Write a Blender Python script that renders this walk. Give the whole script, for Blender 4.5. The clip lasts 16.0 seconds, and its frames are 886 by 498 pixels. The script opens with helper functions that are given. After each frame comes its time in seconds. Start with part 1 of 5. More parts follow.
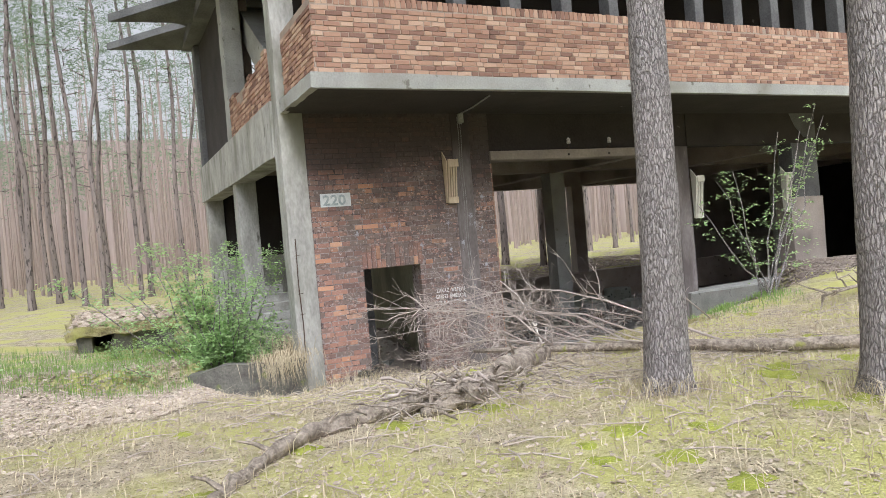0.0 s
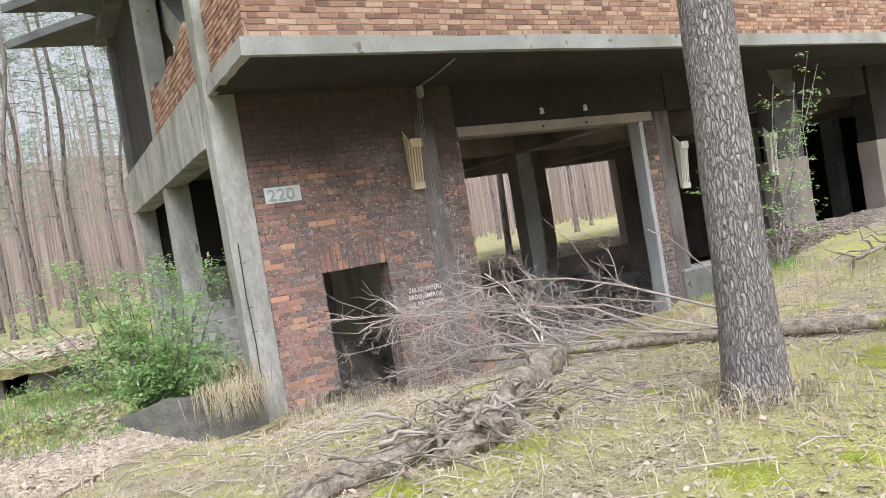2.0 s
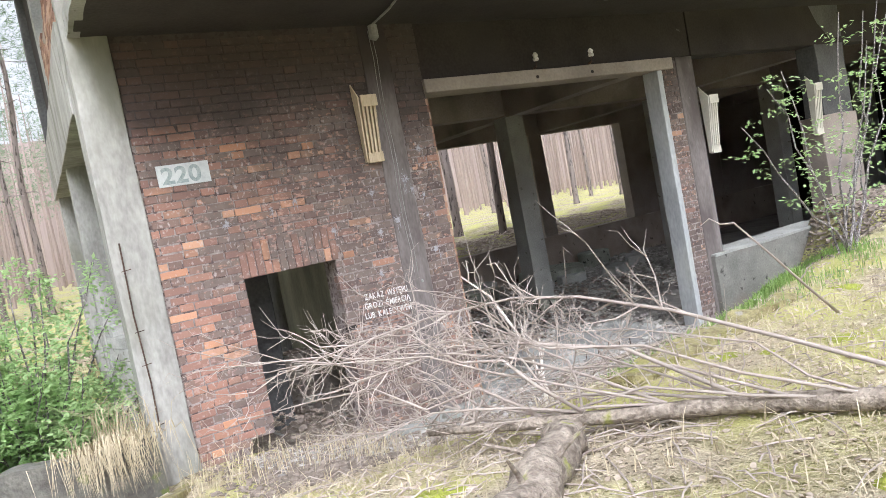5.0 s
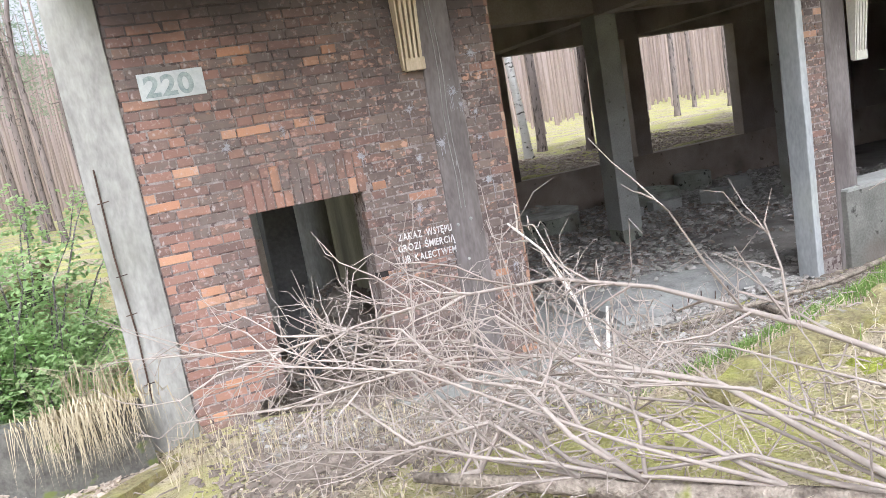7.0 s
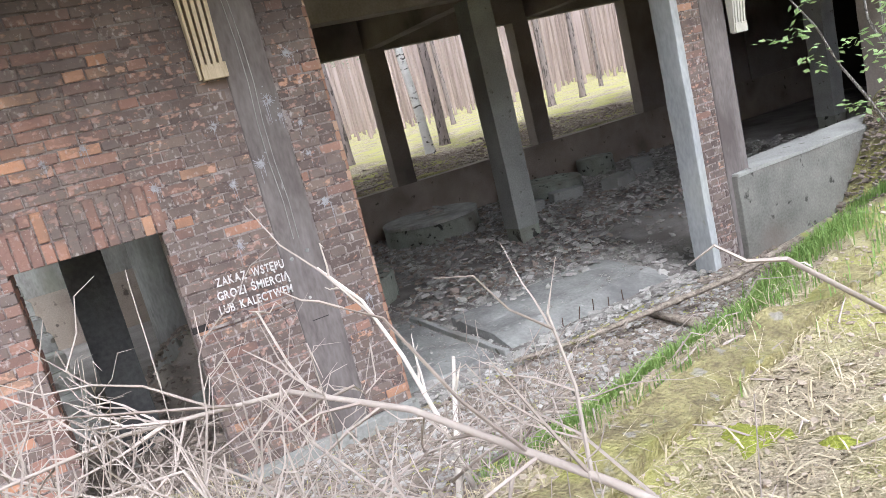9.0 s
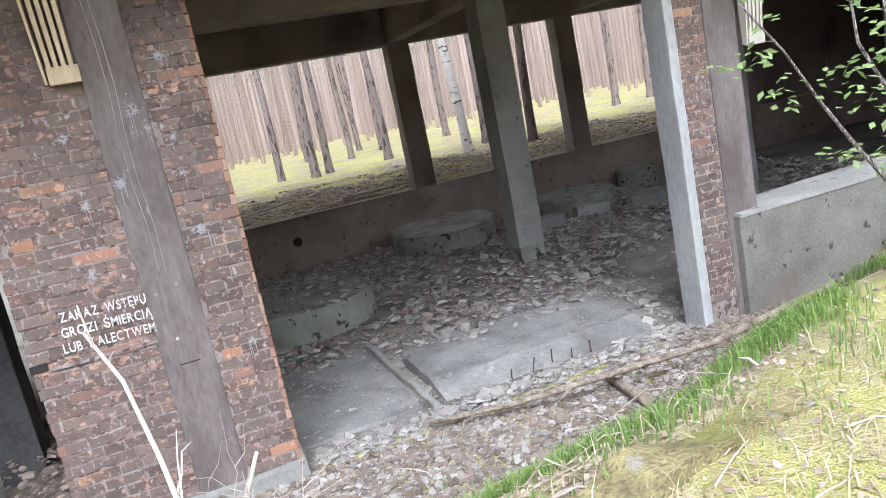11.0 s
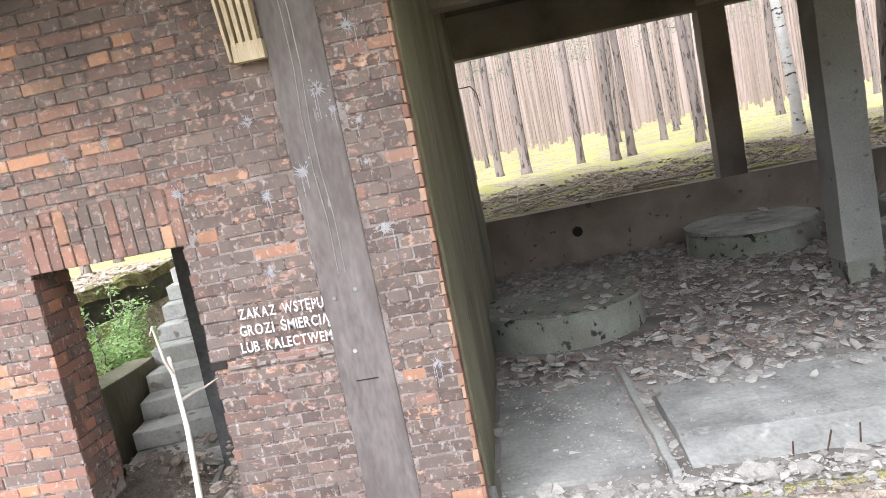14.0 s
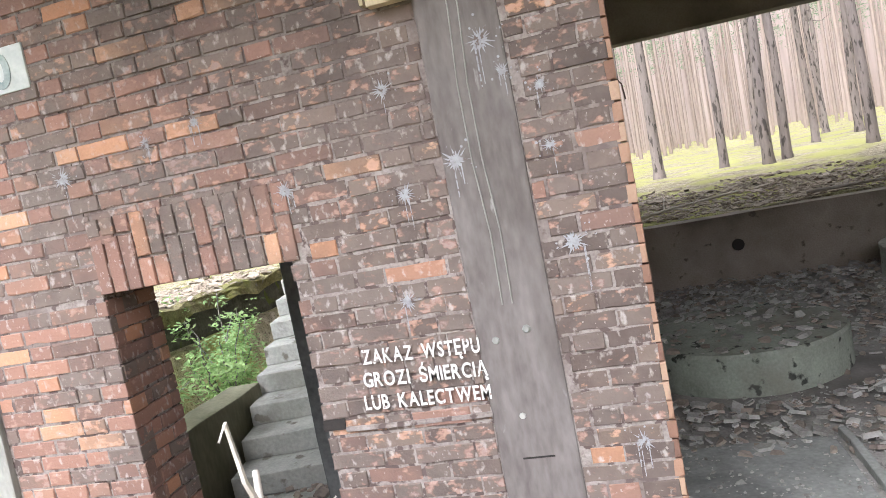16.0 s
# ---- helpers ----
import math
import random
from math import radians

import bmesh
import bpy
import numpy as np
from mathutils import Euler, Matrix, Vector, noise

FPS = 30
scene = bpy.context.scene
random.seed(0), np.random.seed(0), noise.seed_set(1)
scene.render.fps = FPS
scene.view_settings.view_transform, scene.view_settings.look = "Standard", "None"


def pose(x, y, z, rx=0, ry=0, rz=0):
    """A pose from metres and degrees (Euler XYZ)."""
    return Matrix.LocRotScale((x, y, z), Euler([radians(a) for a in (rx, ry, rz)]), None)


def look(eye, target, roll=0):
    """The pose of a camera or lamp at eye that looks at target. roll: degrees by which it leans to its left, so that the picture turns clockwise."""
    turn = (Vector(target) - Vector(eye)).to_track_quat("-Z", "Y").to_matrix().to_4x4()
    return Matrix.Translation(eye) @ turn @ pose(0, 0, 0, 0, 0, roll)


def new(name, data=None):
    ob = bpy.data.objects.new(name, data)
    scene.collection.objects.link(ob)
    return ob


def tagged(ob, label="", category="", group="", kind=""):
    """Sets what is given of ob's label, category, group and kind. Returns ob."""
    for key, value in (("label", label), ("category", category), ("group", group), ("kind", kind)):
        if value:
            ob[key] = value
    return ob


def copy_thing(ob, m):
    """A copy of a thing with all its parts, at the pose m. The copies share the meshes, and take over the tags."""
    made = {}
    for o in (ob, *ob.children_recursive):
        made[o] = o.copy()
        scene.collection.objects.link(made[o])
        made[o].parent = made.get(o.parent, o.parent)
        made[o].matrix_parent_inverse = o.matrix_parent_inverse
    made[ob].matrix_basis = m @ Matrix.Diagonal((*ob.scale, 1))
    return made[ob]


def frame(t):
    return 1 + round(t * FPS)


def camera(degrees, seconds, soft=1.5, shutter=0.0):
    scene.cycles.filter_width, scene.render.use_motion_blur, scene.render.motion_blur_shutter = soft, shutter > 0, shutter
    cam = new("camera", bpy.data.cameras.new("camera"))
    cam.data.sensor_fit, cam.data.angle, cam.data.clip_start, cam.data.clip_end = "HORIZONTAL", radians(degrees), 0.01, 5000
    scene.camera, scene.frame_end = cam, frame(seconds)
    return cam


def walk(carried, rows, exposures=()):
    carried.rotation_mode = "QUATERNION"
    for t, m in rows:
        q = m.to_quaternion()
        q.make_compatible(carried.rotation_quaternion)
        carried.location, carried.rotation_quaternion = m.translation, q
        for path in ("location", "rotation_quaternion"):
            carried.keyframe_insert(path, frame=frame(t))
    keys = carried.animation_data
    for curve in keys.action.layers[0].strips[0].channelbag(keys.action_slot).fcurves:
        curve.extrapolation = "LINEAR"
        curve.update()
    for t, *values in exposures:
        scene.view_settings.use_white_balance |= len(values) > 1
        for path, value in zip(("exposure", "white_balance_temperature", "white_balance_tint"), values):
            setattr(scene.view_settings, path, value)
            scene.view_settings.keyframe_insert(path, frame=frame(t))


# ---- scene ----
cam = camera(63.8, 16.0, 0.85)
METRES, EYE, TILT, LEAN, TURN = 11.2, 2.35, 0.0, 0.0, -25.8
ROWS = [
    (0.0, 0.0, 0.0, 0.0, -0.06, -0.74, 4.96),
    (0.5, -0.0038, 0.0289, 0.001, -2.16, -1.01, 8.4),
    (1.0, -0.0061, 0.0637, -0.002, -2.89, -1.05, 9.48),
    (1.5, -0.0187, 0.0978, -0.0048, -3.35, -0.99, 9.46),
    (2.0, -0.0221, 0.1325, -0.0062, -4.02, -1.38, 9.41),
    (2.5, -0.0145, 0.1719, -0.0052, -5.18, -2.02, 9.34),
    (3.0, -0.0086, 0.2088, -0.007, -8.81, -4.29, 8.74),
    (3.5, -0.0009, 0.2415, -0.0049, -10.16, -5.26, 8.78),
    (4.0, 0.0093, 0.274, 0.0021, -6.11, -4.45, 10.36),
    (4.5, 0.0173, 0.3087, 0.0011, -4.38, -3.79, 10.67),
    (5.0, 0.0239, 0.3418, 0.0011, -4.31, -3.67, 10.81),
    (7.5, 0.073, 0.498, 0.0056, 4.09, -10.39, 9.89),
    (8.0, 0.0813, 0.5266, 0.0048, 3.18, -10.33, 9.76),
    (8.5, 0.0999, 0.5436, 0.0036, 3.66, -10.07, 9.97),
    (9.0, 0.1284, 0.5582, 0.0038, -3.07, -11.7, 13.89),
    (11.5, 0.2581, 0.661, -0.0022, 10.74, -10.19, 9.11),
    (12.0, 0.2718, 0.6757, -0.002, 22.26, -8.61, 5.43),
    (12.5, 0.2914, 0.6903, -0.0002, 29.99, -7.93, 5.86),
    (13.0, 0.2872, 0.7148, -0.0068, 30.7, -7.66, 6.1),
    (13.5, 0.2803, 0.7357, -0.007, 30.69, -7.63, 7.35),
    (14.0, 0.2682, 0.7521, -0.0113, 30.15, -7.57, 11.34),
    (14.5, 0.25, 0.7709, -0.0111, 31.47, -7.01, 13.63),
    (15.0, 0.2245, 0.7835, -0.0155, 31.43, -7.07, 13.85),
    (15.5, 0.2028, 0.8001, -0.019, 34.37, -6.2, 12.35),
    (16.0, 0.1825, 0.8253, -0.0128, 38.97, -5.32, 11.12),
]
walk(cam, [(t, pose(0, 0, EYE, TILT, LEAN, TURN) @ pose(METRES * x, METRES * y, METRES * z, 90 + pitch, roll, yaw)) for t, x, y, z, yaw, pitch, roll in ROWS],
     [(0.0, 0.56, 6020, 11.5), (0.6, 0.64, 6020, 11.5), (2.5, 0.64, 6020, 11), (3.5, 0.6, 6020, 10.5), (4.0, 0.93, 5980, 11), (5.0, 1.08, 5920, 12), (8.5, 1.03, 5850, 12.5), (11.5, 1.27, 5800, 13), (13.0, 1.49, 6000, 13), (15.0, 1.5, 6020, 11), (16.0, 1.4, 6000, 11)])

# ---- world and light ----
world = bpy.data.worlds.new("overcast_sky")
scene.world = world
world.use_nodes = True
_nt = world.node_tree
_bg = _nt.nodes["Background"]
_sky = _nt.nodes.new("ShaderNodeTexSky")
_sky.sky_type = "NISHITA"
_sky.sun_disc = False
_sky.sun_elevation, _sky.sun_rotation = radians(48), radians(200)
_sky.air_density, _sky.dust_density, _sky.ozone_density = 1.0, 6.0, 1.0
_hs = _nt.nodes.new("ShaderNodeHueSaturation")
_hs.inputs["Saturation"].default_value = 0.06
_nt.links.new(_sky.outputs[0], _hs.inputs["Color"])
_nt.links.new(_hs.outputs[0], _bg.inputs[0])
_bg.inputs[1].default_value = 0.15
_sun = new("sun", bpy.data.lights.new("sun", "SUN"))
_sun.data.energy, _sun.data.angle, _sun.data.color = 0.9, radians(30), (1.0, 0.97, 0.93)
_sun.matrix_world = look((-6, -14, 22), (0, 0, 0))

# ---- materials ----


def mat(name, dark, light, scale=6.0, fine=60.0, rough=0.85, bump=0.3, spots=None, stain=None, stretch=(1, 1, 1), per="", metal=0.0, depth=0.01, soot=None, thin=0.0):
    """A mottled surface: two colours mixed by coarse and fine noise, spots of a third colour (colour, scale, threshold),
    large stains (colour, scale, threshold), variation per object or per island."""
    m = bpy.data.materials.new(name)
    m.use_nodes = True
    nt = m.node_tree
    n, l = nt.nodes, nt.links
    b = n["Principled BSDF"]
    b.inputs["Roughness"].default_value = rough
    b.inputs["Metallic"].default_value = metal
    geo = n.new("ShaderNodeNewGeometry")
    mp = n.new("ShaderNodeMapping")
    mp.inputs["Scale"].default_value = stretch
    l.new(geo.outputs["Position"], mp.inputs[0])

    def noi(s, detail=4.0):
        t = n.new("ShaderNodeTexNoise")
        t.inputs["Scale"].default_value, t.inputs["Detail"].default_value = s, detail
        l.new(mp.outputs[0], t.inputs["Vector"])
        return t.outputs["Fac"]

    def ramp(src, a, c):
        r = n.new("ShaderNodeMapRange")
        r.inputs[1].default_value, r.inputs[2].default_value = a, c
        l.new(src, r.inputs[0])
        return r.outputs[0]

    def mixc(f, a, c):
        x = n.new("ShaderNodeMix")
        x.data_type = "RGBA"
        for k, v in ((0, f), (6, a), (7, c)):
            if isinstance(v, bpy.types.NodeSocket):
                l.new(v, x.inputs[k])
            else:
                x.inputs[k].default_value = v if k == 0 else (*v, 1)
        return x.outputs[2]

    def math2(op, a, c):
        x = n.new("ShaderNodeMath")
        x.operation = op
        for k, v in ((0, a), (1, c)):
            if isinstance(v, bpy.types.NodeSocket):
                l.new(v, x.inputs[k])
            else:
                x.inputs[k].default_value = v
        return x.outputs[0]

    co, fi = noi(scale), noi(fine, 6.0)
    f = math2("ADD", math2("MULTIPLY", ramp(co, 0.3, 0.7), 0.6), math2("MULTIPLY", ramp(fi, 0.3, 0.7), 0.4))
    rnd = None
    if per == "object":
        oi = n.new("ShaderNodeObjectInfo")
        rnd = oi.outputs["Random"]
    elif per == "island":
        rnd = geo.outputs["Random Per Island"]
    if rnd is not None:
        f = math2("ADD", math2("MULTIPLY", f, 0.5), math2("MULTIPLY", rnd, 0.5))
    c = mixc(f, dark, light)
    if spots:
        c = mixc(ramp(noi(spots[1], 5.0), spots[2], spots[2] + 0.06), c, spots[0])
    if stain:
        c = mixc(math2("MULTIPLY", ramp(noi(stain[1], 6.0), stain[2], stain[2] + 0.2), 0.85), c, stain[0])
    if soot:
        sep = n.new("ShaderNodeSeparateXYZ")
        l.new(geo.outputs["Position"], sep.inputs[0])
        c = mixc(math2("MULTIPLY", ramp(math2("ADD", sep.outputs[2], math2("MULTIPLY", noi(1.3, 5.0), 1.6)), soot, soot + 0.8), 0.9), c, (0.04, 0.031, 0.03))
    l.new(c, b.inputs["Base Color"])
    bp = n.new("ShaderNodeBump")
    bp.inputs["Strength"].default_value, bp.inputs["Distance"].default_value = bump, depth
    l.new(math2("ADD", fi, math2("MULTIPLY", co, 0.6)), bp.inputs["Height"])
    l.new(bp.outputs[0], b.inputs["Normal"])
    if thin:
        tr, ms = n.new("ShaderNodeBsdfTranslucent"), n.new("ShaderNodeMixShader")
        ms.inputs[0].default_value = thin
        l.new(c, tr.inputs["Color"])
        l.new(b.outputs[0], ms.inputs[1])
        l.new(tr.outputs[0], ms.inputs[2])
        l.new(ms.outputs[0], n["Material Output"].inputs["Surface"])
    return m


def brick_mat(name, per, soot_level, warm):
    """Fired brick with its own tint each, old dark wash that has flaked off in places, pale lime runs, and soot from a fire above a ragged line."""
    m = bpy.data.materials.new(name)
    m.use_nodes = True
    n, l = m.node_tree.nodes, m.node_tree.links
    b = n["Principled BSDF"]
    b.inputs["Roughness"].default_value = 0.82
    geo = n.new("ShaderNodeNewGeometry")
    if per == "object":
        rnd = n.new("ShaderNodeObjectInfo").outputs["Random"]
    else:
        rnd = geo.outputs["Random Per Island"]
    cr = n.new("ShaderNodeValToRGB")
    e = cr.color_ramp.elements
    stops = ((0.0, (0.16, 0.11, 0.1)), (0.25, (0.25, 0.15, 0.128)), (0.55, (0.33, 0.185, 0.148)), (0.85, (0.41, 0.225, 0.165)), (0.93, (0.6, 0.3, 0.17)), (1.0, (0.66, 0.4, 0.26)))
    if warm:
        stops = ((0.0, (0.13, 0.075, 0.06)), (0.2, (0.22, 0.125, 0.09)), (0.45, (0.34, 0.2, 0.14)), (0.75, (0.41, 0.26, 0.18)), (1.0, (0.52, 0.38, 0.28)))
    e[0].position, e[0].color = stops[0][0], (*stops[0][1], 1)
    e[1].position, e[1].color = stops[-1][0], (*stops[-1][1], 1)
    for p, c in stops[1:-1]:
        x = e.new(p)
        x.color = (*c, 1)
    l.new(rnd, cr.inputs[0])

    def noi(s, d=5.0, stretch=None):
        t = n.new("ShaderNodeTexNoise")
        t.inputs["Scale"].default_value, t.inputs["Detail"].default_value = s, d
        src = geo.outputs["Position"]
        if stretch:
            mp = n.new("ShaderNodeMapping")
            mp.inputs["Scale"].default_value = stretch
            l.new(src, mp.inputs[0])
            src = mp.outputs[0]
        l.new(src, t.inputs["Vector"])
        return t.outputs["Fac"]

    def mth(op, a, c=0.0, clamp=False):
        x = n.new("ShaderNodeMath")
        x.operation, x.use_clamp = op, clamp
        for k, v in ((0, a), (1, c)):
            if isinstance(v, bpy.types.NodeSocket):
                l.new(v, x.inputs[k])
            else:
                x.inputs[k].default_value = v
        return x.outputs[0]

    def mixc(f, a, c):
        x = n.new("ShaderNodeMix")
        x.data_type = "RGBA"
        for k, v in ((0, f), (6, a), (7, c)):
            if isinstance(v, bpy.types.NodeSocket):
                l.new(v, x.inputs[k])
            else:
                x.inputs[k].default_value = v if k == 0 else (*v, 1)
        return x.outputs[2]

    fine = noi(90, 6.0)
    c = mixc(mth("MULTIPLY", fine, 0.5), cr.outputs[0], (0.3, 0.15, 0.1))
    r2 = mth("FRACT", mth("MULTIPLY", rnd, 37.7))
    sep = n.new("ShaderNodeSeparateXYZ")
    l.new(geo.outputs["Position"], sep.inputs[0])
    if not warm:
        # the dark wash: most bricks towards the east end still wear it, flaked at the arrises
        grow = mth("MULTIPLY", mth("SUBTRACT", sep.outputs[0], 3.3), 0.32)
        wash = mth("ADD", mth("ADD", grow, mth("MULTIPLY", r2, 0.7)), mth("MULTIPLY", noi(2.2), 0.9))
        wash = mth("MULTIPLY", mth("SUBTRACT", wash, 0.72), 3.0, True)
        fl = mth("ADD", noi(19, 8.0, (1.0, 1.0, 1.5)), mth("MULTIPLY", mth("SUBTRACT", noi(1.7, 3.0), 0.5), 0.3))
        flake = mth("MULTIPLY", mth("SUBTRACT", 0.65, fl), 11.0, True)
        # bare pinkish skin shows where the wash has come off
        rim = mth("MULTIPLY", mth("SUBTRACT", fl, 0.585), 9.0, True)
        c = mixc(mth("MULTIPLY", rim, 0.6), c, mixc(r2, (0.5, 0.31, 0.24), (0.36, 0.3, 0.29)))
        keep = mth("MULTIPLY", mth("SUBTRACT", 0.955, mth("FRACT", mth("MULTIPLY", rnd, 91.3))), 40.0, True)
        wash = mth("MULTIPLY", mth("MULTIPLY", wash, flake), mth("ADD", mth("MULTIPLY", keep, 0.62), 0.3))
        tone = mixc(mth("MULTIPLY", mth("ADD", mth("MULTIPLY", noi(11.0, 7.0), 0.7), mth("SUBTRACT", mth("MULTIPLY", r2, 0.45), 0.28)), 1.9, True), (0.085, 0.067, 0.06), (0.185, 0.148, 0.131))
        c = mixc(wash, c, tone)
        speck = mth("MULTIPLY", mth("SUBTRACT", noi(60, 3.0), 0.68), 20.0, True)
        c = mixc(mth("MULTIPLY", speck, 0.5), c, (0.6, 0.52, 0.48))
        # lime runs and plaster scabs
        lime = mth("MULTIPLY", mth("SUBTRACT", noi(24, 7.0, (1.2, 1.2, 0.8)), 0.585), 8.0, True)
        c = mixc(mth("MULTIPLY", lime, 0.65), c, (0.55, 0.49, 0.465))
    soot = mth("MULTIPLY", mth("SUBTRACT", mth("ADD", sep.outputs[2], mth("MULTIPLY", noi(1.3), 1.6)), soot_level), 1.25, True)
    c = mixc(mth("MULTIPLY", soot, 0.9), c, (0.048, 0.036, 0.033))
    l.new(c, b.inputs["Base Color"])
    bp = n.new("ShaderNodeBump")
    bp.inputs["Strength"].default_value, bp.inputs["Distance"].default_value = 0.5, 0.006
    l.new(mth("ADD", fine, mth("MULTIPLY", noi(25), 0.8)), bp.inputs["Height"])
    l.new(bp.outputs[0], b.inputs["Normal"])
    return m


M_CONC = mat("weathered_concrete", (0.22, 0.22, 0.205), (0.42, 0.42, 0.395), 2.2, 40, 0.9, 0.35, spots=((0.14, 0.13, 0.11), 7, 0.66), stain=((0.17, 0.16, 0.13), 1.1, 0.55))
M_CONC_PALE = mat("pale_concrete", (0.22, 0.212, 0.195), (0.5, 0.49, 0.455), 4.0, 30, 0.9, 0.6, spots=((0.12, 0.115, 0.1), 5, 0.68), stain=((0.17, 0.17, 0.13), 1.6, 0.48), stretch=(1, 1, 0.4))
M_CONC_GREEN = mat("damp_concrete", (0.18, 0.19, 0.155), (0.38, 0.395, 0.335), 3, 45, 0.9, 0.4, spots=((0.045, 0.045, 0.04), 7.5, 0.6), stain=((0.2, 0.175, 0.145), 1.7, 0.5))
M_STEP = mat("worn_steps", (0.3, 0.295, 0.275), (0.58, 0.57, 0.535), 4, 40, 0.9, 0.5, spots=((0.2, 0.18, 0.15), 6, 0.62), stain=((0.24, 0.225, 0.19), 2.2, 0.5))
M_SOIL = mat("dry_brown_soil", (0.13, 0.1, 0.082), (0.36, 0.3, 0.255), 9, 50, 0.95, 1.0, depth=0.03)
M_CONC_IN = mat("smoked_shaded_concrete", (0.23, 0.195, 0.17), (0.4, 0.345, 0.3), 1.8, 35, 0.92, 0.3, stain=((0.12, 0.1, 0.09), 0.9, 0.5))
M_SOOT_SHADE = mat("sooty_shaded_concrete", (0.017, 0.014, 0.013), (0.05, 0.041, 0.038), 1.6, 35, 0.95, 0.3, spots=((0.3, 0.28, 0.26), 3.5, 0.73), stain=((0.035, 0.03, 0.03), 0.7, 0.5))
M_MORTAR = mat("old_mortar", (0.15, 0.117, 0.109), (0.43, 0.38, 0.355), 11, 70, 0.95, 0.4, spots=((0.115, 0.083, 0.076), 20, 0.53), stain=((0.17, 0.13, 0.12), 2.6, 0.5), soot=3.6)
M_MORTAR_WARM = mat("pale_mortar", (0.24, 0.19, 0.155), (0.4, 0.32, 0.26), 4, 70, 0.95, 0.4)
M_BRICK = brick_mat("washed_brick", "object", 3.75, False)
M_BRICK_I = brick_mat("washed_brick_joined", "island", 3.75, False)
M_BRICK_UP = brick_mat("bare_brick", "object", 9.9, True)
M_BRICK_UP_I = brick_mat("bare_brick_joined", "island", 9.9, True)
M_GROUND = mat("moss_and_litter", (0.2, 0.155, 0.1), (0.74, 0.64, 0.47), 7.5, 75, 0.95, 1.0, spots=((0.13, 0.1, 0.065), 34, 0.58), stain=((0.52, 0.51, 0.16), 1.1, 0.4), depth=0.03)
M_FLOOR = mat("dusty_floor", (0.2, 0.182, 0.168), (0.38, 0.355, 0.33), 2.5, 40, 0.93, 0.6, stain=((0.11, 0.095, 0.085), 0.9, 0.5))
M_SLAB = mat("bare_floor_concrete", (0.17, 0.168, 0.162), (0.37, 0.368, 0.35), 3.4, 30, 0.92, 0.5, spots=((0.42, 0.41, 0.39), 5, 0.66), stain=((0.11, 0.105, 0.105), 1.3, 0.5))
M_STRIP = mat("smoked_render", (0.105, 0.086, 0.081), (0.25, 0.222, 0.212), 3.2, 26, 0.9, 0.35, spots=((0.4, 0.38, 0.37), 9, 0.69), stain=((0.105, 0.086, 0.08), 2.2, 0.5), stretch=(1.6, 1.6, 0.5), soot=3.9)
M_RUBBLE = mat("rubble_chips", (0.11, 0.095, 0.085), (0.57, 0.545, 0.51), 9, 60, 0.9, 0.4, per="island")
def bark_mat(name, plate, crack, size):
    """Pine bark: pale upright plates parted by dark fissures."""
    m = bpy.data.materials.new(name)
    m.use_nodes = True
    n, l = m.node_tree.nodes, m.node_tree.links
    b = n["Principled BSDF"]
    b.inputs["Roughness"].default_value = 0.95
    geo, mp = n.new("ShaderNodeNewGeometry"), n.new("ShaderNodeMapping")
    mp.inputs["Scale"].default_value = (1, 1, 0.24)
    warp = n.new("ShaderNodeTexNoise")
    warp.inputs["Scale"].default_value, warp.inputs["Detail"].default_value = 14.0, 5.0
    add = n.new("ShaderNodeVectorMath")
    add.operation = "MULTIPLY_ADD"
    add.inputs[1].default_value = (0.032, 0.032, 0.07)
    l.new(geo.outputs["Position"], warp.inputs["Vector"])
    l.new(warp.outputs["Color"], add.inputs[0])
    l.new(geo.outputs["Position"], add.inputs[2])
    l.new(add.outputs[0], mp.inputs[0])
    vo = n.new("ShaderNodeTexVoronoi")
    vo.feature = "DISTANCE_TO_EDGE"
    vo.inputs["Scale"].default_value = size
    fine = n.new("ShaderNodeTexNoise")
    fine.inputs["Scale"].default_value, fine.inputs["Detail"].default_value = size * 2.2, 8.0
    for t in (vo, fine):
        l.new(mp.outputs[0], t.inputs["Vector"])
    ed = n.new("ShaderNodeMapRange")
    ed.inputs[1].default_value, ed.inputs[2].default_value = -0.06, 0.16
    l.new(vo.outputs["Distance"], ed.inputs[0])
    mu = n.new("ShaderNodeMath")
    mu.operation = "MULTIPLY"
    l.new(ed.outputs[0], mu.inputs[0])
    rm = n.new("ShaderNodeMapRange")
    rm.inputs[1].default_value, rm.inputs[2].default_value = 0.22, 0.56
    l.new(fine.outputs["Fac"], rm.inputs[0])
    l.new(rm.outputs[0], mu.inputs[1])
    mx = n.new("ShaderNodeMix")
    mx.data_type = "RGBA"
    mx.inputs[6].default_value, mx.inputs[7].default_value = (*crack, 1), (*plate, 1)
    l.new(mu.outputs[0], mx.inputs[0])
    l.new(mx.outputs[2], b.inputs["Base Color"])
    bp = n.new("ShaderNodeBump")
    bp.inputs["Strength"].default_value, bp.inputs["Distance"].default_value = 1.0, 0.018
    l.new(mu.outputs[0], bp.inputs["Height"])
    l.new(bp.outputs[0], b.inputs["Normal"])
    return m


